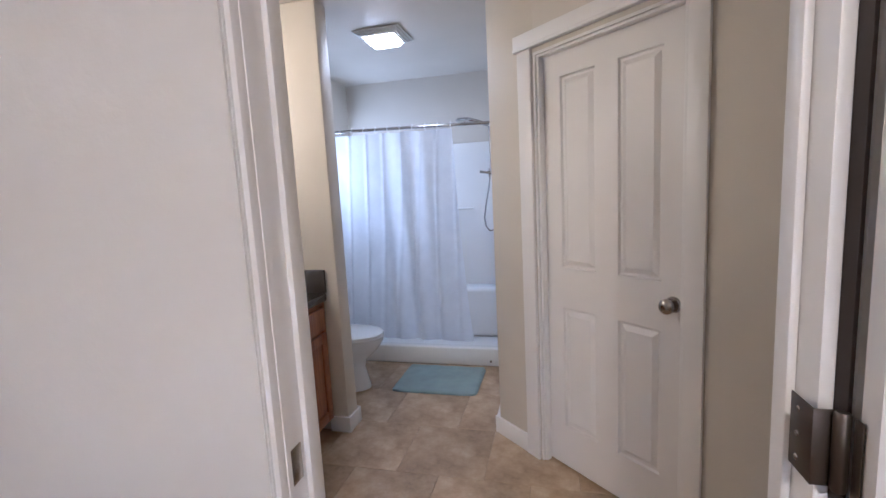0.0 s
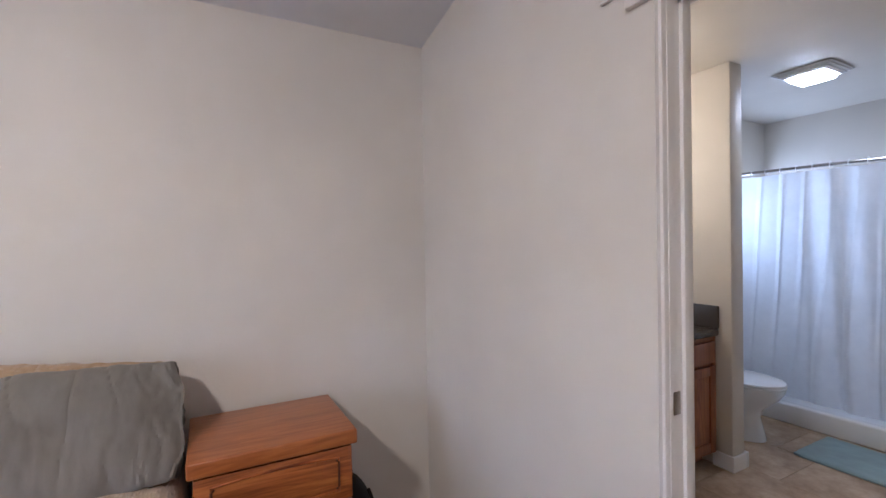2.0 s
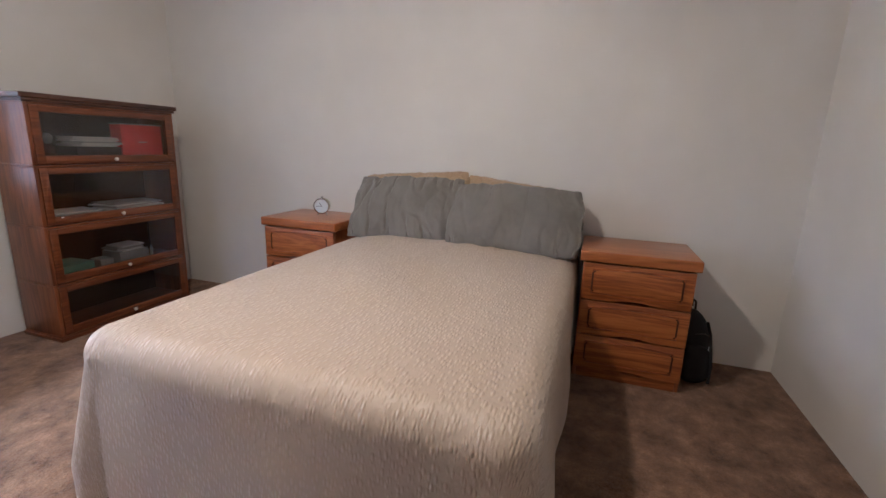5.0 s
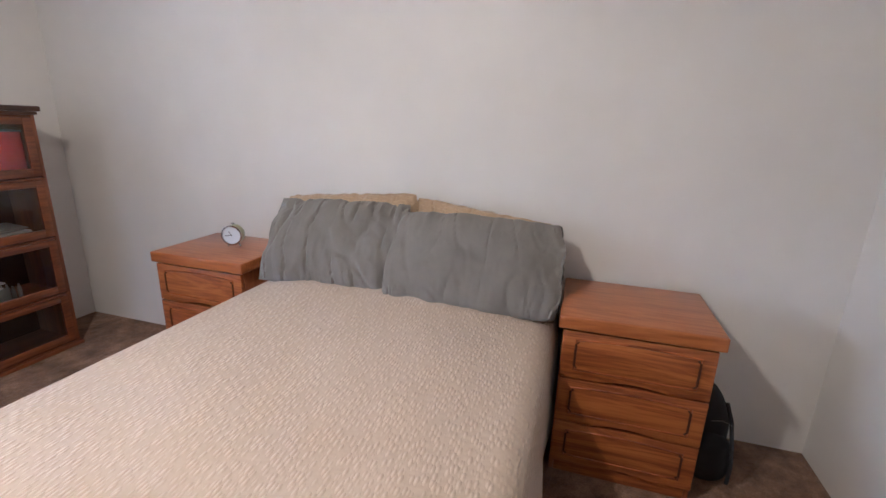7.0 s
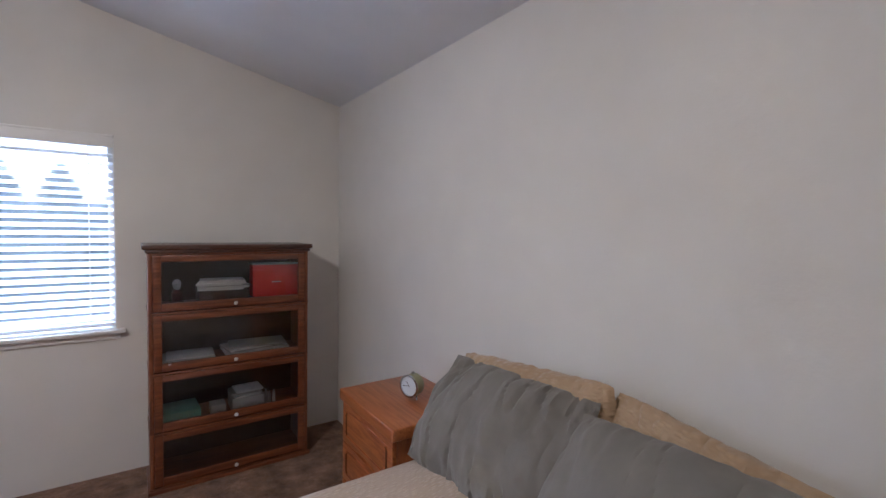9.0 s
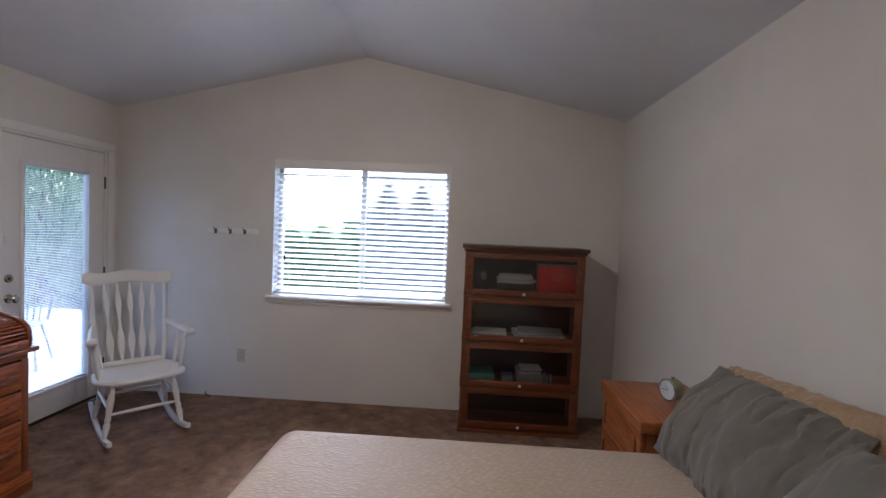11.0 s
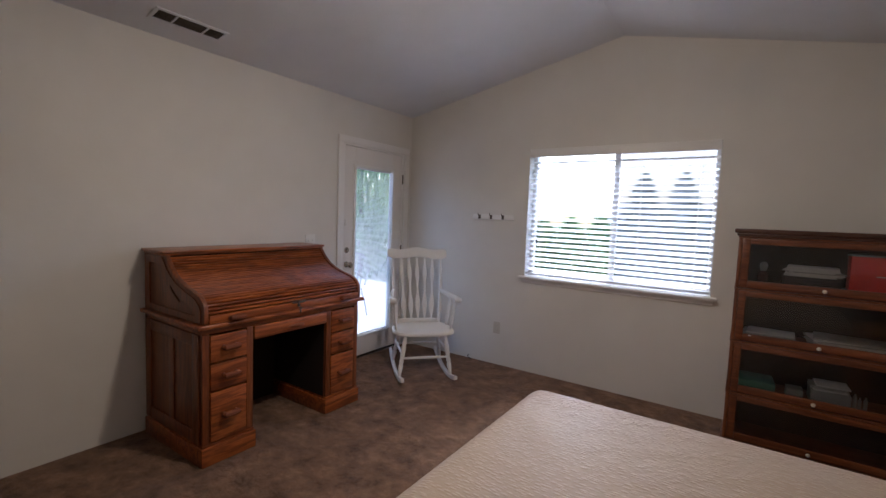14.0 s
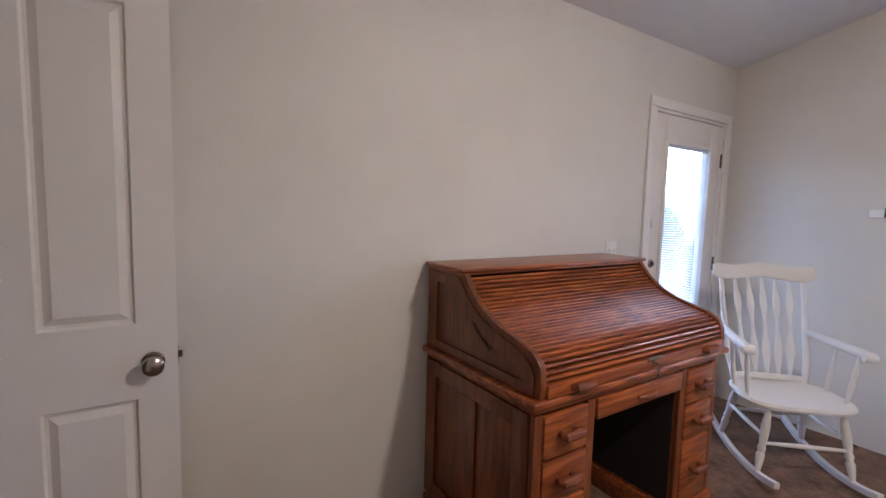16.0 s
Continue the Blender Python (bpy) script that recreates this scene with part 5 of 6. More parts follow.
for yc in (-0.42, 0.40):
    part("pull", tube([(-0.714, yc - 0.044, 0.818), (-0.730, yc - 0.038, 0.820), (-0.735, yc, 0.821), (-0.730, yc + 0.038, 0.820), (-0.714, yc + 0.044, 0.818)], [0.011, 0.016, 0.017, 0.016, 0.011], 10), PULLW, rail, "carved wooden lift pull")
part("lock", joined(lathe([(0.012, -0.7125), (0.012, -0.716)], "x", (0, -0.02, 0.822), 16), boxes((-0.7155, -0.07, 0.834, -0.7125, 0.03, 0.848), bevel=0.001)), NICKEL, rail, "bright metal lock plate")
part("key", joined(boxes((-0.732, -0.022, 0.818, -0.7165, -0.018, 0.826)), lathe([(0.010, -0.735), (0.010, -0.732)], "x", (0, -0.02, 0.806), 12), boxes((-0.735, -0.026, 0.775, -0.733, -0.014, 0.80), bevel=0.0005)), NICKEL, rail, "small metal key with tag")
part("top", boxes((-0.285, -HW - 0.018, 1.1455, -0.005, HW + 0.018, 1.162), bevel=0.006, segments=3), DESKY, dk)
part("top_moulding", boxes((-0.275, -HW - 0.008, 1.1345, -0.015, HW + 0.008, 1.145), bevel=0.004), DESKY, dk)
part("back", boxes((-0.024, -HW, 0.12, -0.012, HW, 1.134)), DESKZ, dk)

# ---- rocking chair ----
rc = thing("rocking_chair", pose(4.550, -0.560, 0, 0, 0, 48), "white painted wooden rocking chair with spindle back and worn edges", "chair")
# local: +y is forward, x to its own side
for s in (-1, 1):
    pts, R = [], 1.15
    for i in range(17):
        a = -0.38 + 0.70 * i / 16
        pts.append((s * 0.225, R * math.sin(a) + 0.02, R * (1 - math.cos(a)) + 0.0))
    prof = [(p[1], p[2] + 0.001) for p in pts] + [(p[1], p[2] + 0.036) for p in pts[::-1]]
    part("rocker", extrude_outline(prof, "x", s * 0.225 - 0.014, s * 0.225 + 0.014, 0.004), WHITE, rc)
    for y, yt in ((0.205, 0.165), (-0.215, -0.17)):
        zb = 1.15 * (1 - math.cos(math.asin(min(0.9, abs(y) / 1.15)))) + 0.034
        p = [Vector((s * 0.225, y, zb)).lerp(Vector((s * 0.175, yt, 0.385)), f) for f in (0, 0.12, 0.25, 0.3, 0.36, 0.42, 0.5, 0.7, 0.85, 1)]
        part("leg", tube([tuple(q) for q in p], [0.012, 0.017, 0.021, 0.014, 0.021, 0.015, 0.019, 0.022, 0.017, 0.014], 12), WHITE, rc)
for y, z in ((0.19, 0.20), (-0.19, 0.22)):
    part("stretcher", tube([(-0.20, y, z), (-0.1, y, z), (0, y, z), (0.1, y, z), (0.20, y, z)], [0.008, 0.011, 0.013, 0.011, 0.008], 10), WHITE, rc)
for s in (-1, 1):
    part("stretcher", tube([(s * 0.205, 0.19, 0.24), (s * 0.205, 0, 0.245), (s * 0.205, -0.19, 0.25)], [0.008, 0.012, 0.008], 10), WHITE, rc)


def seat_mesh():
    bm = bmesh.new()
    outline = []
    for i in range(48):
        a = 2 * math.pi * i / 48
        c, s = math.cos(a), math.sin(a)
        r = 1 / (abs(c) ** 3.2 + abs(s) ** 3.2) ** (1 / 3.2)
        outline.append((0.272 * r * c * (1 + 0.07 * s), 0.225 * r * s))
    rings = []
    for k, (sc, z) in enumerate(((0.02, 0.383), (0.90, 0.383), (0.99, 0.392), (1.0, 0.405), (0.97, 0.418), (0.80, 0.412), (0.45, 0.404), (0.02, 0.402))):
        rings.append([bm.verts.new((x * sc, y * sc, z)) for x, y in outline])
    for r1, r2 in zip(rings, rings[1:]):
        for i in range(48):
            bm.faces.new((r1[i], r1[(i + 1) % 48], r2[(i + 1) % 48], r2[i]))
    bmesh.ops.recalc_face_normals(bm, faces=bm.faces[:])
    return bm


part("seat", seat_mesh(), WHITE, rc)
lean = 0.36
for s in (-1, 1):
    part("back_post", tube([(s * 0.19, -0.185, 0.40), (s * 0.215, -0.23, 0.55), (s * 0.228, -0.30, 0.76), (s * 0.235, -0.375, 1.02)], [0.015, 0.019, 0.016, 0.013], 12), WHITE, rc)
for i in range(5):
    f = -1 + 2 * i / 4
    xa, xb = f * 0.125, f * 0.155
    pa, pb = Vector((xa, -0.205, 0.41)), Vector((xb, -0.375, 1.01))
    bm = bmesh.new()
    rr = []
    ws = [0.007, 0.009, 0.017, 0.024, 0.020, 0.010, 0.008, 0.011, 0.020, 0.018, 0.009, 0.007]
    for k, wv in enumerate(ws):
        c = pa.lerp(pb, k / (len(ws) - 1)) + Vector((0, 0.012 * math.sin(math.pi * k / (len(ws) - 1)), 0))
        rr.append([bm.verts.new(c + Vector((dx * wv, dy * 0.006, 0))) for dx, dy in ((-1, -0.5), (-0.6, -1), (0.6, -1), (1, -0.5), (1, 0.5), (0.6, 1), (-0.6, 1), (-1, 0.5))])
    for r1, r2 in zip(rr, rr[1:]):
        for k in range(8):
            bm.faces.new((r1[k], r1[(k + 1) % 8], r2[(k + 1) % 8], r2[k]))
    bm.faces.new(rr[0][::-1])
    bm.faces.new(rr[-1])
    bmesh.ops.recalc_face_normals(bm, faces=bm.faces[:])
    part("spindle", bm, WHITE, rc)
pts = []
for i in range(25):
    f = -1 + 2 * i / 24
    pts.append((f * 0.290, 0.052 + 0.012 * math.cos(f * 5.2) - (0.022 * max(0, abs(f) - 0.86) / 0.14)))
low_ = [(f[0], -0.040 + 0.012 * math.cos(f[0] / 0.290 * 4.2) * 1.0 + (0.018 * max(0, abs(f[0]) / 0.290 - 0.86) / 0.14)) for f in pts[::-1]]
rail_bm = extrude_outline(pts + low_, "y", -0.011, 0.011, 0.005)
for v in rail_bm.verts:
    v.co.y -= 0.30 * v.co.x ** 2 * -1.0 + 0.0
tr = part("top_rail", rail_bm, WHITE, rc)
tr.matrix_basis = pose(0, -0.385, 1.045, 14)
lr = extrude_outline([(-0.20, 0.0), (0.20, 0.0), (0.205, 0.028), (0.12, 0.036), (-0.12, 0.036), (-0.205, 0.028)], "y", -0.012, 0.012, 0.005)
part("lower_rail", lr, WHITE, rc).matrix_basis = pose(0, -0.20, 0.418, 10)
for s in (-1, 1):
    arm = [(s * 0.226, -0.285, 0.705), (s * 0.25, -0.18, 0.70), (s * 0.27, -0.05, 0.692), (s * 0.283, 0.06, 0.69), (s * 0.288, 0.12, 0.690)]
    bm = tube(arm, [0.016, 0.020, 0.024, 0.027, 0.024], 12)
    part("arm", bm, WHITE, rc)
    part("arm_scroll", lathe([(0.020, -0.03), (0.026, -0.02), (0.026, 0.02), (0.020, 0.03)], "x", (s * 0.288, 0.135, 0.684), 16), WHITE, rc)
    for y, yt in ((0.08, 0.09), (-0.08, -0.08)):
        p = [Vector((s * 0.242, y, 0.41)).lerp(Vector((s * 0.275, yt, 0.682)), f) for f in (0, 0.2, 0.4, 0.5, 0.6, 0.8, 1)]
        part("arm_post", tube([tuple(q) for q in p], [0.009, 0.013, 0.016, 0.011, 0.015, 0.011, 0.008], 10), WHITE, rc)

# ---- wall fittings in the bedroom ----
hr = thing("hook_rail", pose(4.228, Y0, 1.432), "white wooden rail with three dark double hooks on the wall", "hook rail")
part("board", boxes((-0.222, 0.001, -0.024, 0.222, 0.014, 0.024), bevel=0.005), WHITE, hr)
for x in (-0.11, 0.016, 0.143):
    h = part("hook", boxes((x - 0.011, 0.0142, -0.020, x + 0.011, 0.0175, 0.020), bevel=0.001), BRONZE, hr, "dark metal hook")
    part("prong", joined(tube([(x, 0.016, 0.006), (x, 0.035, 0.008), (x, 0.048, 0.022), (x, 0.050, 0.034)], [0.004, 0.004, 0.004, 0.006], 8), tube([(x, 0.016, -0.012), (x, 0.030, -0.018), (x, 0.036, -0.006)], [0.004, 0.004, 0.005], 8)), BRONZE, h)


def plate(m, label, slots):
    t = thing("outlet" if slots else "light_switch", m, label, "outlet" if slots else "switch")
    w = 0.035 if slots else 0.050
    part("plate", boxes((-w, -0.0055, -0.058, w, -0.0005, 0.058), bevel=0.002), (ALMOND if slots else PLASTIC), t)
    if slots:
        for z in (-0.022, 0.022):
            part("socket", boxes((-0.016, -0.0072, z - 0.014, 0.016, -0.0056, z + 0.014), bevel=0.003), (ALMOND if slots else PLASTIC), t)
            for x in (-0.006, 0.006):
                part("slot", boxes((x - 0.001, -0.0078, z - 0.004, x + 0.001, -0.0073, z + 0.005)), DARKGAP, t)
    else:
        for x in (-0.023, 0.023):
            part("toggle", boxes((x - 0.005, -0.016, -0.002, x + 0.005, -0.0056, 0.012), bevel=0.002), (ALMOND if slots else PLASTIC), t)
    return t


plate(pose(4.133, Y0, 0.362, 0, 0, 180), "almond double outlet on the window wall", True)
plate(pose(X1, 0.125, 1.168, 0, 0, -90), "white double switch on the wall above the desk", False)
plate(pose(2.02, Y1, 0.36, 0, 0, 0), "almond double outlet low on the wall beside the bathroom doorway", True)
cable = single("cable_stub", tube([(4.44, Y0 + 0.001, 0.03), (4.43, Y0 + 0.03, 0.025), (4.40, Y0 + 0.05, 0.02), (4.37, Y0 + 0.055, 0.006)], 0.004, 8), DARKGAP, "short dark cable end coming out at the foot of the wall", "cable")

# ceiling air vent on the slope
va = math.degrees(math.atan(SLOPE))
vent = thing("ceiling_vent", pose(5.035, 1.22, top_at(5.035), 0, va, 0), "white metal air register with dark louvres in the sloping ceiling", "vent")
part("frame", boxes((-0.065, -0.21, -0.009, -0.045, 0.21, -0.001), (0.045, -0.21, -0.009, 0.065, 0.21, -0.001), (-0.045, -0.21, -0.009, 0.045, -0.19, -0.001), (-0.045, 0.19, -0.009, 0.045, 0.21, -0.001), (-0.045, -0.095, -0.009, 0.045, -0.083, -0.001), (-0.045, 0.083, -0.009, 0.045, 0.095, -0.001), bevel=0.002), CEIL, vent)
part("backing", boxes((-0.045, -0.19, -0.003, 0.045, 0.19, -0.001)), DARKGAP, vent, "dark duct opening")
for i in range(7):
    part("louvre", boxes((-0.040 + i * 0.012, -0.188, -0.008, -0.036 + i * 0.012, 0.188, -0.0035)), BRONZE, vent)

# ceiling fan with lamp at the ridge
cf = thing("ceiling_fan", pose(XR, 0.97, 0), "white ceiling fan with a lit warm glass bowl under the ridge", "ceiling fan")
part("canopy", lathe([(0.02, 2.84), (0.065, 2.86), (0.075, 2.90), (0.075, 2.922)], "z"), WHITE, cf)
part("downrod", tube([(0, 0, 2.76), (0, 0, 2.85)], 0.012, 12), WHITE, cf)
part("motor", lathe([(0.05, 2.60), (0.11, 2.62), (0.12, 2.66), (0.12, 2.72), (0.08, 2.76), (0.02, 2.77)], "z", (0, 0, 0), 32), WHITE, cf)
for k in range(5):
    b = part("blade", extrude_outline([(0.13, -0.045), (0.60, -0.065), (0.635, -0.05), (0.645, 0.0), (0.635, 0.05), (0.60, 0.065), (0.13, 0.045)], "z", -0.003, 0.003, 0.0015), WHITE, cf)
    b.matrix_basis = pose(0, 0, 2.685, 0, 0, -86 + 72 * k) @ pose(0, 0, 0, 9)
part("shade", lathe([(0.002, 2.505), (0.06, 2.513), (0.10, 2.535), (0.115, 2.57), (0.11, 2.598), (0.06, 2.600)], "z", (0, 0, 0), 32), WARMLENS, cf, "lit warm glass bowl")

# ---- bathroom things ----
rug = bmesh.new()
n = 40
g = []
for i in range(n + 1):
    row = []
    for j in range(n + 1):
        a, b = -1 + 2 * i / n, -1 + 2 * j / n
        k = (max(0, 1 - max(abs(a), abs(b)) ** 14)) ** 0.5
        rr = 1 / max(1, (abs(a) ** 12 + abs(b) ** 12) ** (1 / 12))
        row.append(rug.verts.new((a * rr * 0.315, b * rr * 0.245, 0.002 + 0.016 * k + 0.003 * noise.noise(Vector((a * 5, b * 5, 0))))))
    g.append(row)
for i in range(n):
    for j in range(n):
        rug.faces.new((g[i][j], g[i + 1][j], g[i + 1][j + 1], g[i][j + 1]))
r = single("bath_rug", rug, RUG, "soft blue-green bath rug lying on the tiles before the shower", "rug", pose(1.955, 5.695, 0, 0, 0, 0))
sol = r.modifiers.new("thickness", "SOLIDIFY")
sol.thickness, sol.offset = 0.002, 1.0

tl = thing("toilet", pose(0.86, 5.50, 0, 0, 0, 0), "white porcelain toilet with closed lid beside the shower", "toilet")
# local: x forward from the wall


def toilet_ring(scale_x, scale_y, z, cx=0.46):
    out = []
    for i in range(40):
        a = 2 * math.pi * i / 40
        c, s = math.cos(a), math.sin(a)
        out.append((cx + (0.27 if c > 0 else 0.24) * scale_x * c, 0.185 * scale_y * s, z))
    return out


def stacked(rings):
    bm = bmesh.new()
    vs = [[bm.verts.new(p) for p in r_] for r_ in rings]
    for r1, r2 in zip(vs, vs[1:]):
        k = len(r1)
        for i in range(k):
            bm.faces.new((r1[i], r1[(i + 1) % k], r2[(i + 1) % k], r2[i]))
    bm.faces.new(vs[0][::-1])
    bm.faces.new(vs[-1])
    bmesh.ops.recalc_face_normals(bm, faces=bm.faces[:])
    return bm


part("bowl", stacked([toilet_ring(0.70, 0.62, 0.0, 0.42), toilet_ring(0.68, 0.60, 0.03, 0.42), toilet_ring(0.60, 0.52, 0.16, 0.41), toilet_ring(0.64, 0.56, 0.22, 0.42), toilet_ring(0.86, 0.86, 0.30, 0.45), toilet_ring(0.97, 0.98, 0.36), toilet_ring(0.98, 0.99, 0.385)]), PORCELAIN, tl)
part("seat", stacked([toilet_ring(0.98, 0.98, 0.3855), toilet_ring(1.0, 1.0, 0.392), toilet_ring(1.0, 1.0, 0.400), toilet_ring(0.98, 0.98, 0.405)]), PORCELAIN, tl)
part("lid", stacked([toilet_ring(0.98, 0.98, 0.4065), toilet_ring(1.0, 1.0, 0.412), toilet_ring(0.99, 0.99, 0.422), toilet_ring(0.90, 0.90, 0.428), toilet_ring(0.1, 0.1, 0.430)]), PORCELAIN, tl)
part("tank", boxes((0.01, -0.21, 0.38, 0.20, 0.21, 0.74), bevel=0.02, segments=3), PORCELAIN, tl)
part("tank_lid", boxes((0.0, -0.22, 0.741, 0.21, 0.22, 0.775), bevel=0.01, segments=3), PORCELAIN, tl)

# shower: pan, surround, rod, curtain, fittings
sh = thing("shower_stall", pose(0, 0, 0), "white moulded shower stall with low curb and corner ledge", "shower")
part("pan", joined(boxes((0.86, 5.985, 0.0, 2.484, 6.065, 0.150), bevel=0.014, segments=3), boxes((0.86, 6.066, 0.0, 2.484, 6.77, 0.05), bevel=0.01)), ACRYLIC, sh)
part("surround", boxes((0.86, 6.755, 0.051, 2.456, 6.776, 1.85), (0.853, 6.07, 0.151, 0.872, 6.75, 1.08), (2.457, 6.07, 0.051, 2.483, 6.776, 1.85), bevel=0.006), ACRYLIC, sh)
part("ledge", boxes((1.94, 6.55, 0.051, 2.455, 6.754, 0.52), bevel=0.04, segments=4), ACRYLIC, sh)
part("soap_shelf", boxes((1.90, 6.70, 1.235, 2.08, 6.7545, 1.25), bevel=0.006), ACRYLIC, sh)
rod = thing("curtain_rod", pose(0, 0, 0), "chrome shower curtain rod across the stall", "curtain rod")
part("rod", tube([(0.852, 6.03, 1.945), (2.483, 6.03, 1.908)], 0.0125, 12), CHROME, rod)
for x, z, s in ((0.852, 1.945, 1), (2.483, 1.908, -1)):
    part("flange", lathe([(0.030, 0), (0.030, s * 0.006), (0.014, s * 0.016)], "x", (x, 6.03, z)), CHROME, rod)
cur = thing("shower_curtain", pose(0, 0, 0), "white fabric shower curtain hanging in folds, half drawn", "curtain")
bm = bmesh.new()
nx, nz = 220, 44
grid = []
for i in range(nx + 1):
    f = i / nx
    row = []
    for j in range(nz + 1):
        h = j / nz
        z = 1.905 - 0.01 * f - h * (1.735 if f < 0.93 else 1.735)
        spread_ = 0.87 + f * (1.19 - 0.0 * h)
        x = spread_ + 0.012 * math.sin(f * 40 + h * 2) * h
        if f > 0.55:
            x += 0.10 * h * h * (f - 0.55) / 0.45
        amp = 0.034 - 0.010 * h
        ph = f * 24 + 1.6 * math.sin(f * 8 + 1) + h * 1.6 * math.sin(f * 6 + 2)
        y = 6.03 + amp * math.sin(ph) * (0.55 + 0.45 * math.sin(f * 11 + h)) + 0.035 * h * noise.noise(Vector((f * 5, h * 2.2, 3))) + 0.02 * h
        y += 0.010 * math.exp(-((f * 8.0 + h * 0.9 + 0.35) % 1.0 - 0.5) ** 2 / 0.01)
        if h > 0.9:
            y += 0.05 * (h - 0.9) * 3
        row.append(bm.verts.new((x, min(max(y, 5.95), 6.10) + (0.045 if h > 0.5 else 0.045 * h * 2), z)))
    grid.append(row)
for i in range(nx):
    for j in range(nz):
        bm.faces.new((grid[i][j], grid[i + 1][j], grid[i + 1][j + 1], grid[i][j + 1]))
part("fabric", bm, CURTAIN, cur)
for i in range(12):
    x = 0.92 + i * 0.103
    zc = 1.945 - (x - 0.852) / 1.522 * 0.02
    part("ring", tube([(x, 6.03 + 0.021 * math.cos(a), zc - 0.012 + 0.027 * math.sin(a)) for a in [2 * math.pi * k / 16 for k in range(16)]], 0.0022, 6, True), WHITE, cur)

sf = thing("hand_shower", pose(0.082, 0, 0), "chrome hand shower on an arm with a hanging hose", "shower fitting")
part("arm", tube([(2.374, 6.25, 1.90), (2.30, 6.25, 1.93), (2.21, 6.25, 1.94)], 0.011, 10), CHROME, sf)
part("flange", lathe([(0.030, 2.3745), (0.028, 2.366), (0.012, 2.360)], "x", (0, 6.25, 1.90)), CHROME, sf)
part("head", joined(tube([(2.23, 6.25, 1.925), (2.13, 6.24, 1.965), (2.08, 6.23, 1.975)], [0.016, 0.014, 0.018], 12), lathe([(0.060, -0.008), (0.070, 0.0), (0.060, 0.012), (0.02, 0.020)], "z", (2.04, 6.23, 1.975), 24)), CHROME, sf)
part("hose", tube([(2.235, 6.25, 1.915), (2.240, 6.26, 1.75), (2.235, 6.27, 1.58), (2.215, 6.27, 1.42), (2.185, 6.27, 1.28), (2.170, 6.27, 1.18), (2.178, 6.27, 1.11), (2.21, 6.27, 1.07), (2.26, 6.27, 1.08), (2.31, 6.26, 1.15), (2.36, 6.26, 1.3)], 0.0065, 8), CHROME, sf)
vl = thing("shower_valve", pose(0.082, 0, 0), "chrome shower mixer with a cross lever on the stall wall", "tap")
part("plate", lathe([(0.075, 2.3745), (0.072, 2.366), (0.03, 2.360)], "x", (0, 6.25, 1.545)), CHROME, vl)
part("lever", joined(tube([(2.365, 6.25, 1.545), (2.23, 6.25, 1.545)], 0.018, 12), tube([(2.24, 6.25, 1.545), (2.19, 6.24, 1.550), (2.15, 6.23, 1.556)], [0.012, 0.010, 0.012], 10), tube([(2.225, 6.25, 1.51), (2.225, 6.25, 1.58)], 0.007, 8)), CHROME, vl)
single("pan_bolt", lathe([(0.010, 0), (0.009, -0.006), (0.004, -0.009)], "y", (2.30, 5.984, 0.045), 12), CHROME, "small chrome cap on the shower curb", "cap")

# vanity with sink side by the stub wall
va_ = thing("vanity_cabinet", pose(0.86, 4.895, 0), "cherry-stained vanity cabinet with drawers above doors", "cabinet")
vd = 0.632
part("body", boxes((0.0, -1.58, 0.09, vd - 0.02, -0.004, 0.815), (0.0, -1.58, 0.0, vd - 0.09, -0.004, 0.089), bevel=0.001), VANITY, va_)
part("face_frame", boxes((vd - 0.0195, -1.58, 0.09, vd, -1.555, 0.815), (vd - 0.0195, -0.03, 0.09, vd, -0.004, 0.815), (vd - 0.0195, -1.555, 0.79, vd, -0.03, 0.815), (vd - 0.0195, -1.555, 0.09, vd, -0.03, 0.11), bevel=0.001), VANITY, va_)
for k in range(4):
    a, b = -0.035 - k * 0.385, -0.035 - k * 0.385 - 0.365
    part("drawer", boxes((vd + 0.001, b, 0.655, vd + 0.020, a, 0.785), bevel=0.004), VANITY, va_)
    dr = part("door", boxes((vd + 0.001, b, 0.115, vd + 0.020, b + 0.055, 0.635), (vd + 0.001, a - 0.055, 0.115, vd + 0.020, a, 0.635), (vd + 0.001, b + 0.055, 0.115, vd + 0.020, a - 0.055, 0.17), (vd + 0.001, b + 0.055, 0.58, vd + 0.020, a - 0.055, 0.635), bevel=0.004), VANITY, va_)
    part("panel", boxes((vd + 0.002, b + 0.056, 0.171, vd + 0.012, a - 0.056, 0.579), bevel=0.004), VANITY, dr)
ct = thing("vanity_counter", pose(0.86, 4.895, 0), "dark stone-look counter with back splash", "counter")
part("slab", boxes((0.001, -1.60, 0.8155, 0.655, -0.001, 0.862), bevel=0.012, segments=3), STONETOP, ct)
part("side_splash", boxes((0.001, -0.022, 0.8625, 0.655, -0.001, 1.000), bevel=0.003), STONETOP, ct)
part("back_splash", boxes((0.001, -1.60, 0.8625, 0.022, -0.0225, 1.000), bevel=0.003), STONETOP, ct)
tr_ = thing("towel_ring", pose(1.19, 4.90, 1.475), "satin metal towel ring with a cream towel hanging from it", "towel ring")
part("mount", lathe([(0.024, -0.001), (0.024, -0.012), (0.012, -0.02), (0.012, -0.05), (0.016, -0.056)], "y", (0, 0, 0), 18), NICKEL, tr_)
part("ring", tube([(-0.005 + 0.085 * math.cos(a), -0.045, -0.083 + 0.083 * math.sin(a)) for a in [2 * math.pi * k / 36 for k in range(36)]], 0.005, 8, True), NICKEL, tr_)
bm = bmesh.new()
rows = []
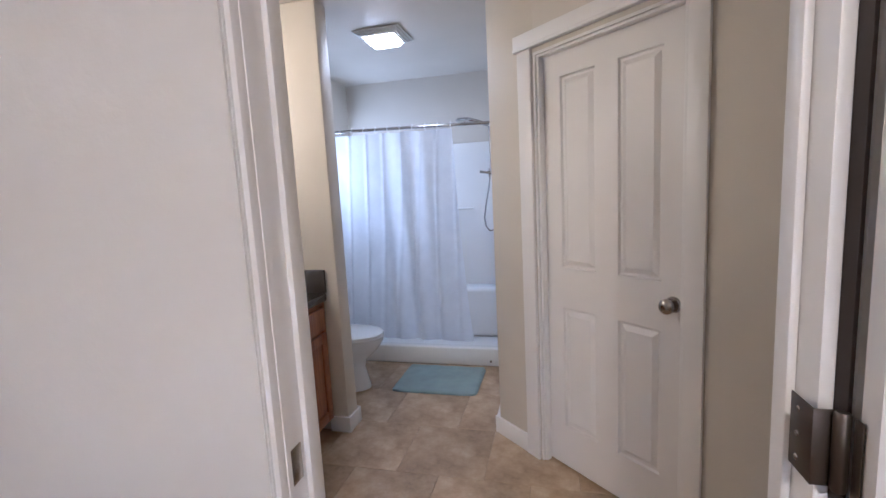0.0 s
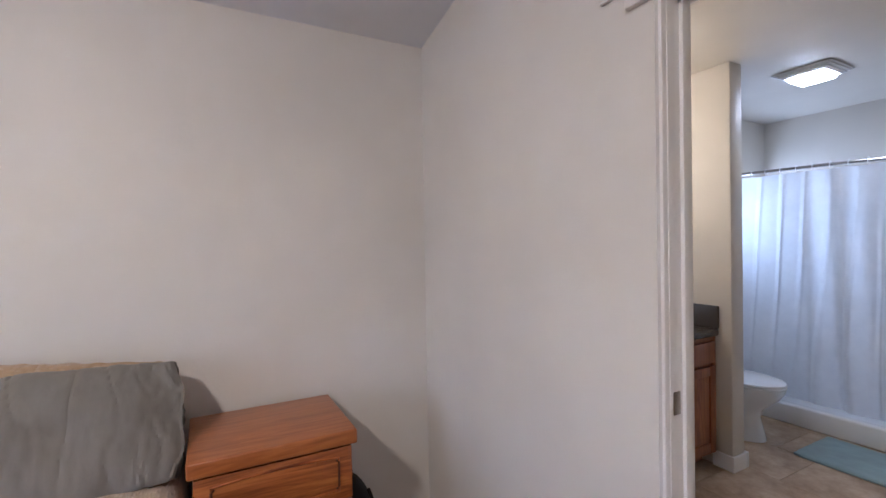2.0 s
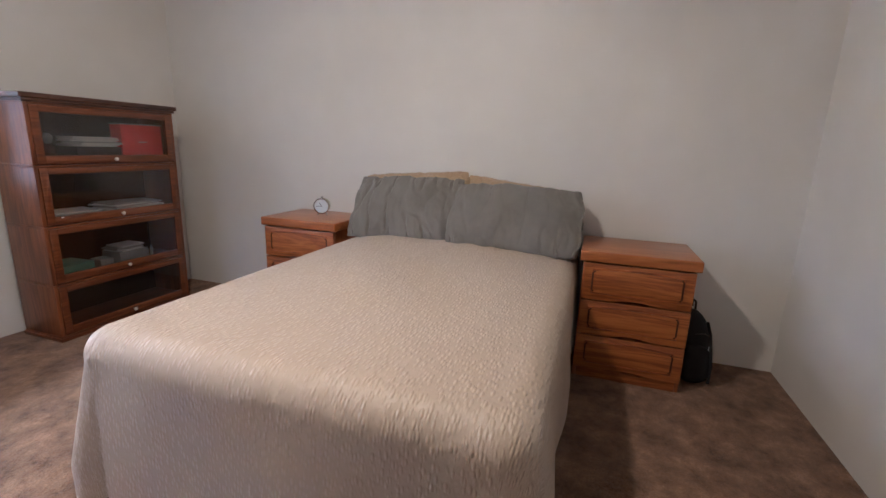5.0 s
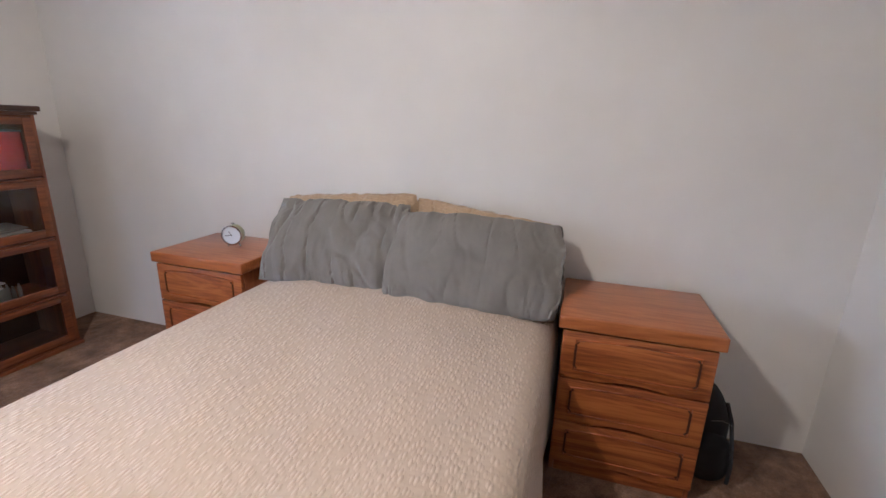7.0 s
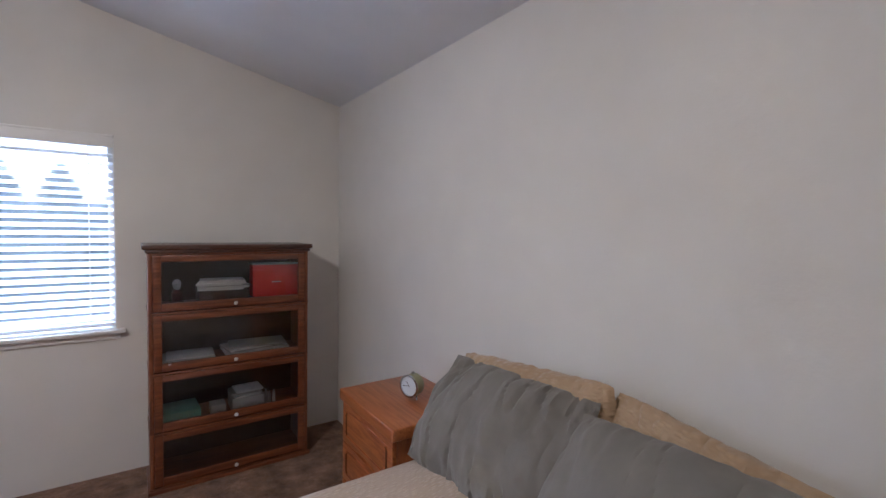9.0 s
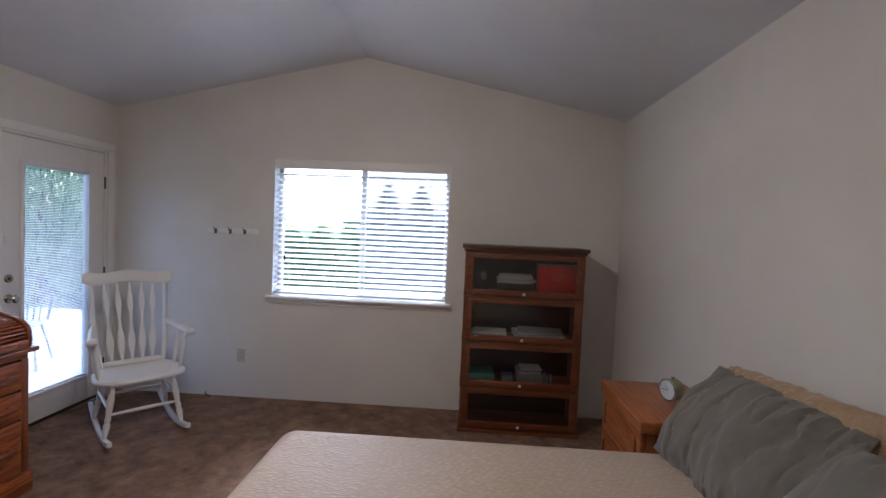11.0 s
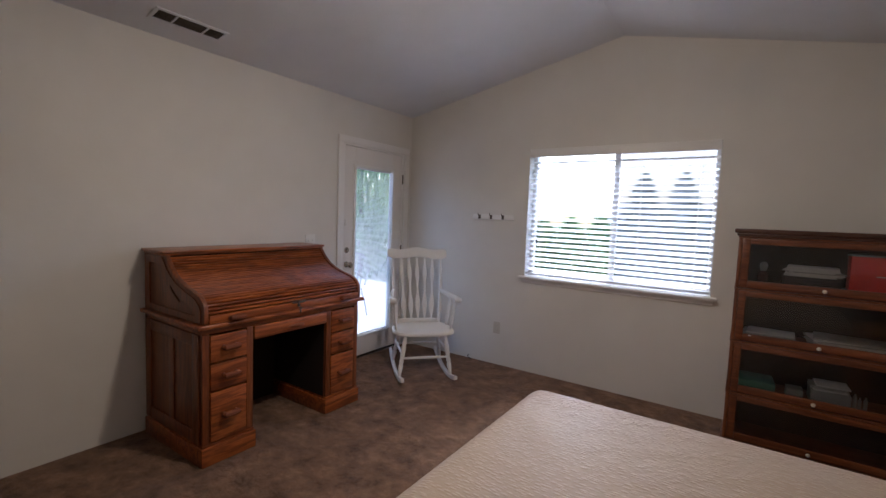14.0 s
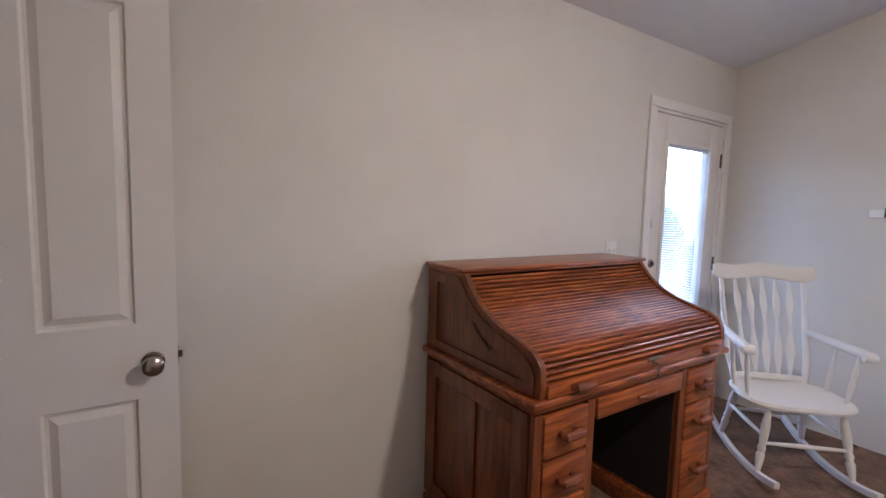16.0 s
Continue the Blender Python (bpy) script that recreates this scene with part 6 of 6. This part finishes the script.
for j in range(41):
    f = j / 40
    row = []
    for i in range(25):
        a = -1 + 2 * i / 24
        pinch = 0.72 + 0.28 * min(1, abs(f - 0.5) * 4)
        if f < 0.5:
            z, y = -0.185 - 0.30 * (0.5 - f) * 2 * 1.0, -0.032
        else:
            z, y = -0.185 - 0.33 * (f - 0.5) * 2, -0.060
        z += 0.028 * (1 - min(1, abs(f - 0.5) * 8) ** 2) if abs(f - 0.5) < 0.125 else 0
        if abs(f - 0.5) < 0.03:
            y = -0.046
        row.append(bm.verts.new((-0.005 + a * 0.068 * pinch, y + 0.006 * math.sin(a * 7 + f * 3), z)))
    rows.append(row)
for j in range(40):
    for i in range(24):
        bm.faces.new((rows[j][i], rows[j][i + 1], rows[j + 1][i + 1], rows[j + 1][i]))
tw = single("towel", bm, TOWEL, "cream towel folded through the ring above the counter", "towel", pose(1.19, 4.90, 1.475))
sol = tw.modifiers.new("thickness", "SOLIDIFY")
sol.thickness = 0.007
vlamp = thing("vanity_light", pose(0.851, 4.1, 2.08), "metal vanity light bar with warm glass shades on the wall", "lamp")
part("bar", boxes((0.001, -0.32, -0.05, 0.025, 0.32, 0.05), bevel=0.006), NICKEL, vlamp)
for y in (-0.22, 0.0, 0.22):
    part("shade", lathe([(0.03, -0.05), (0.055, -0.04), (0.06, 0.02), (0.035, 0.05)], "z", (0.10, y, 0)), WARMLENS, vlamp, "lit warm glass shade")
    part("socket_arm", tube([(0.024, y, 0.0), (0.06, y, 0.03), (0.10, y, 0.06)], 0.008, 8), NICKEL, vlamp)

fan = thing("fan_light", pose(1.72, 5.57, CH - 0.001), "square ceiling fan light with louvred white rim and lit lens", "lamp")
for k in range(4):
    a, b = 0.16 - k * 0.014, 0.150 - k * 0.014
    z0 = -0.012 - k * 0.008
    part("louvre", boxes((-a, -a, z0, a, -b, z0 + 0.006), (-a, b, z0, a, a, z0 + 0.006), (-a, -b, z0, -b, b, z0 + 0.006), (b, -b, z0, a, b, z0 + 0.006), bevel=0.001), PLASTIC, fan)
part("lens", boxes((-0.10, -0.10, -0.062, 0.10, 0.10, -0.030), bevel=0.02, segments=3), LENS, fan, "lit frosted lens")
part("housing", boxes((-0.13, -0.13, -0.029, 0.13, 0.13, -0.0005)), PLASTIC, fan)

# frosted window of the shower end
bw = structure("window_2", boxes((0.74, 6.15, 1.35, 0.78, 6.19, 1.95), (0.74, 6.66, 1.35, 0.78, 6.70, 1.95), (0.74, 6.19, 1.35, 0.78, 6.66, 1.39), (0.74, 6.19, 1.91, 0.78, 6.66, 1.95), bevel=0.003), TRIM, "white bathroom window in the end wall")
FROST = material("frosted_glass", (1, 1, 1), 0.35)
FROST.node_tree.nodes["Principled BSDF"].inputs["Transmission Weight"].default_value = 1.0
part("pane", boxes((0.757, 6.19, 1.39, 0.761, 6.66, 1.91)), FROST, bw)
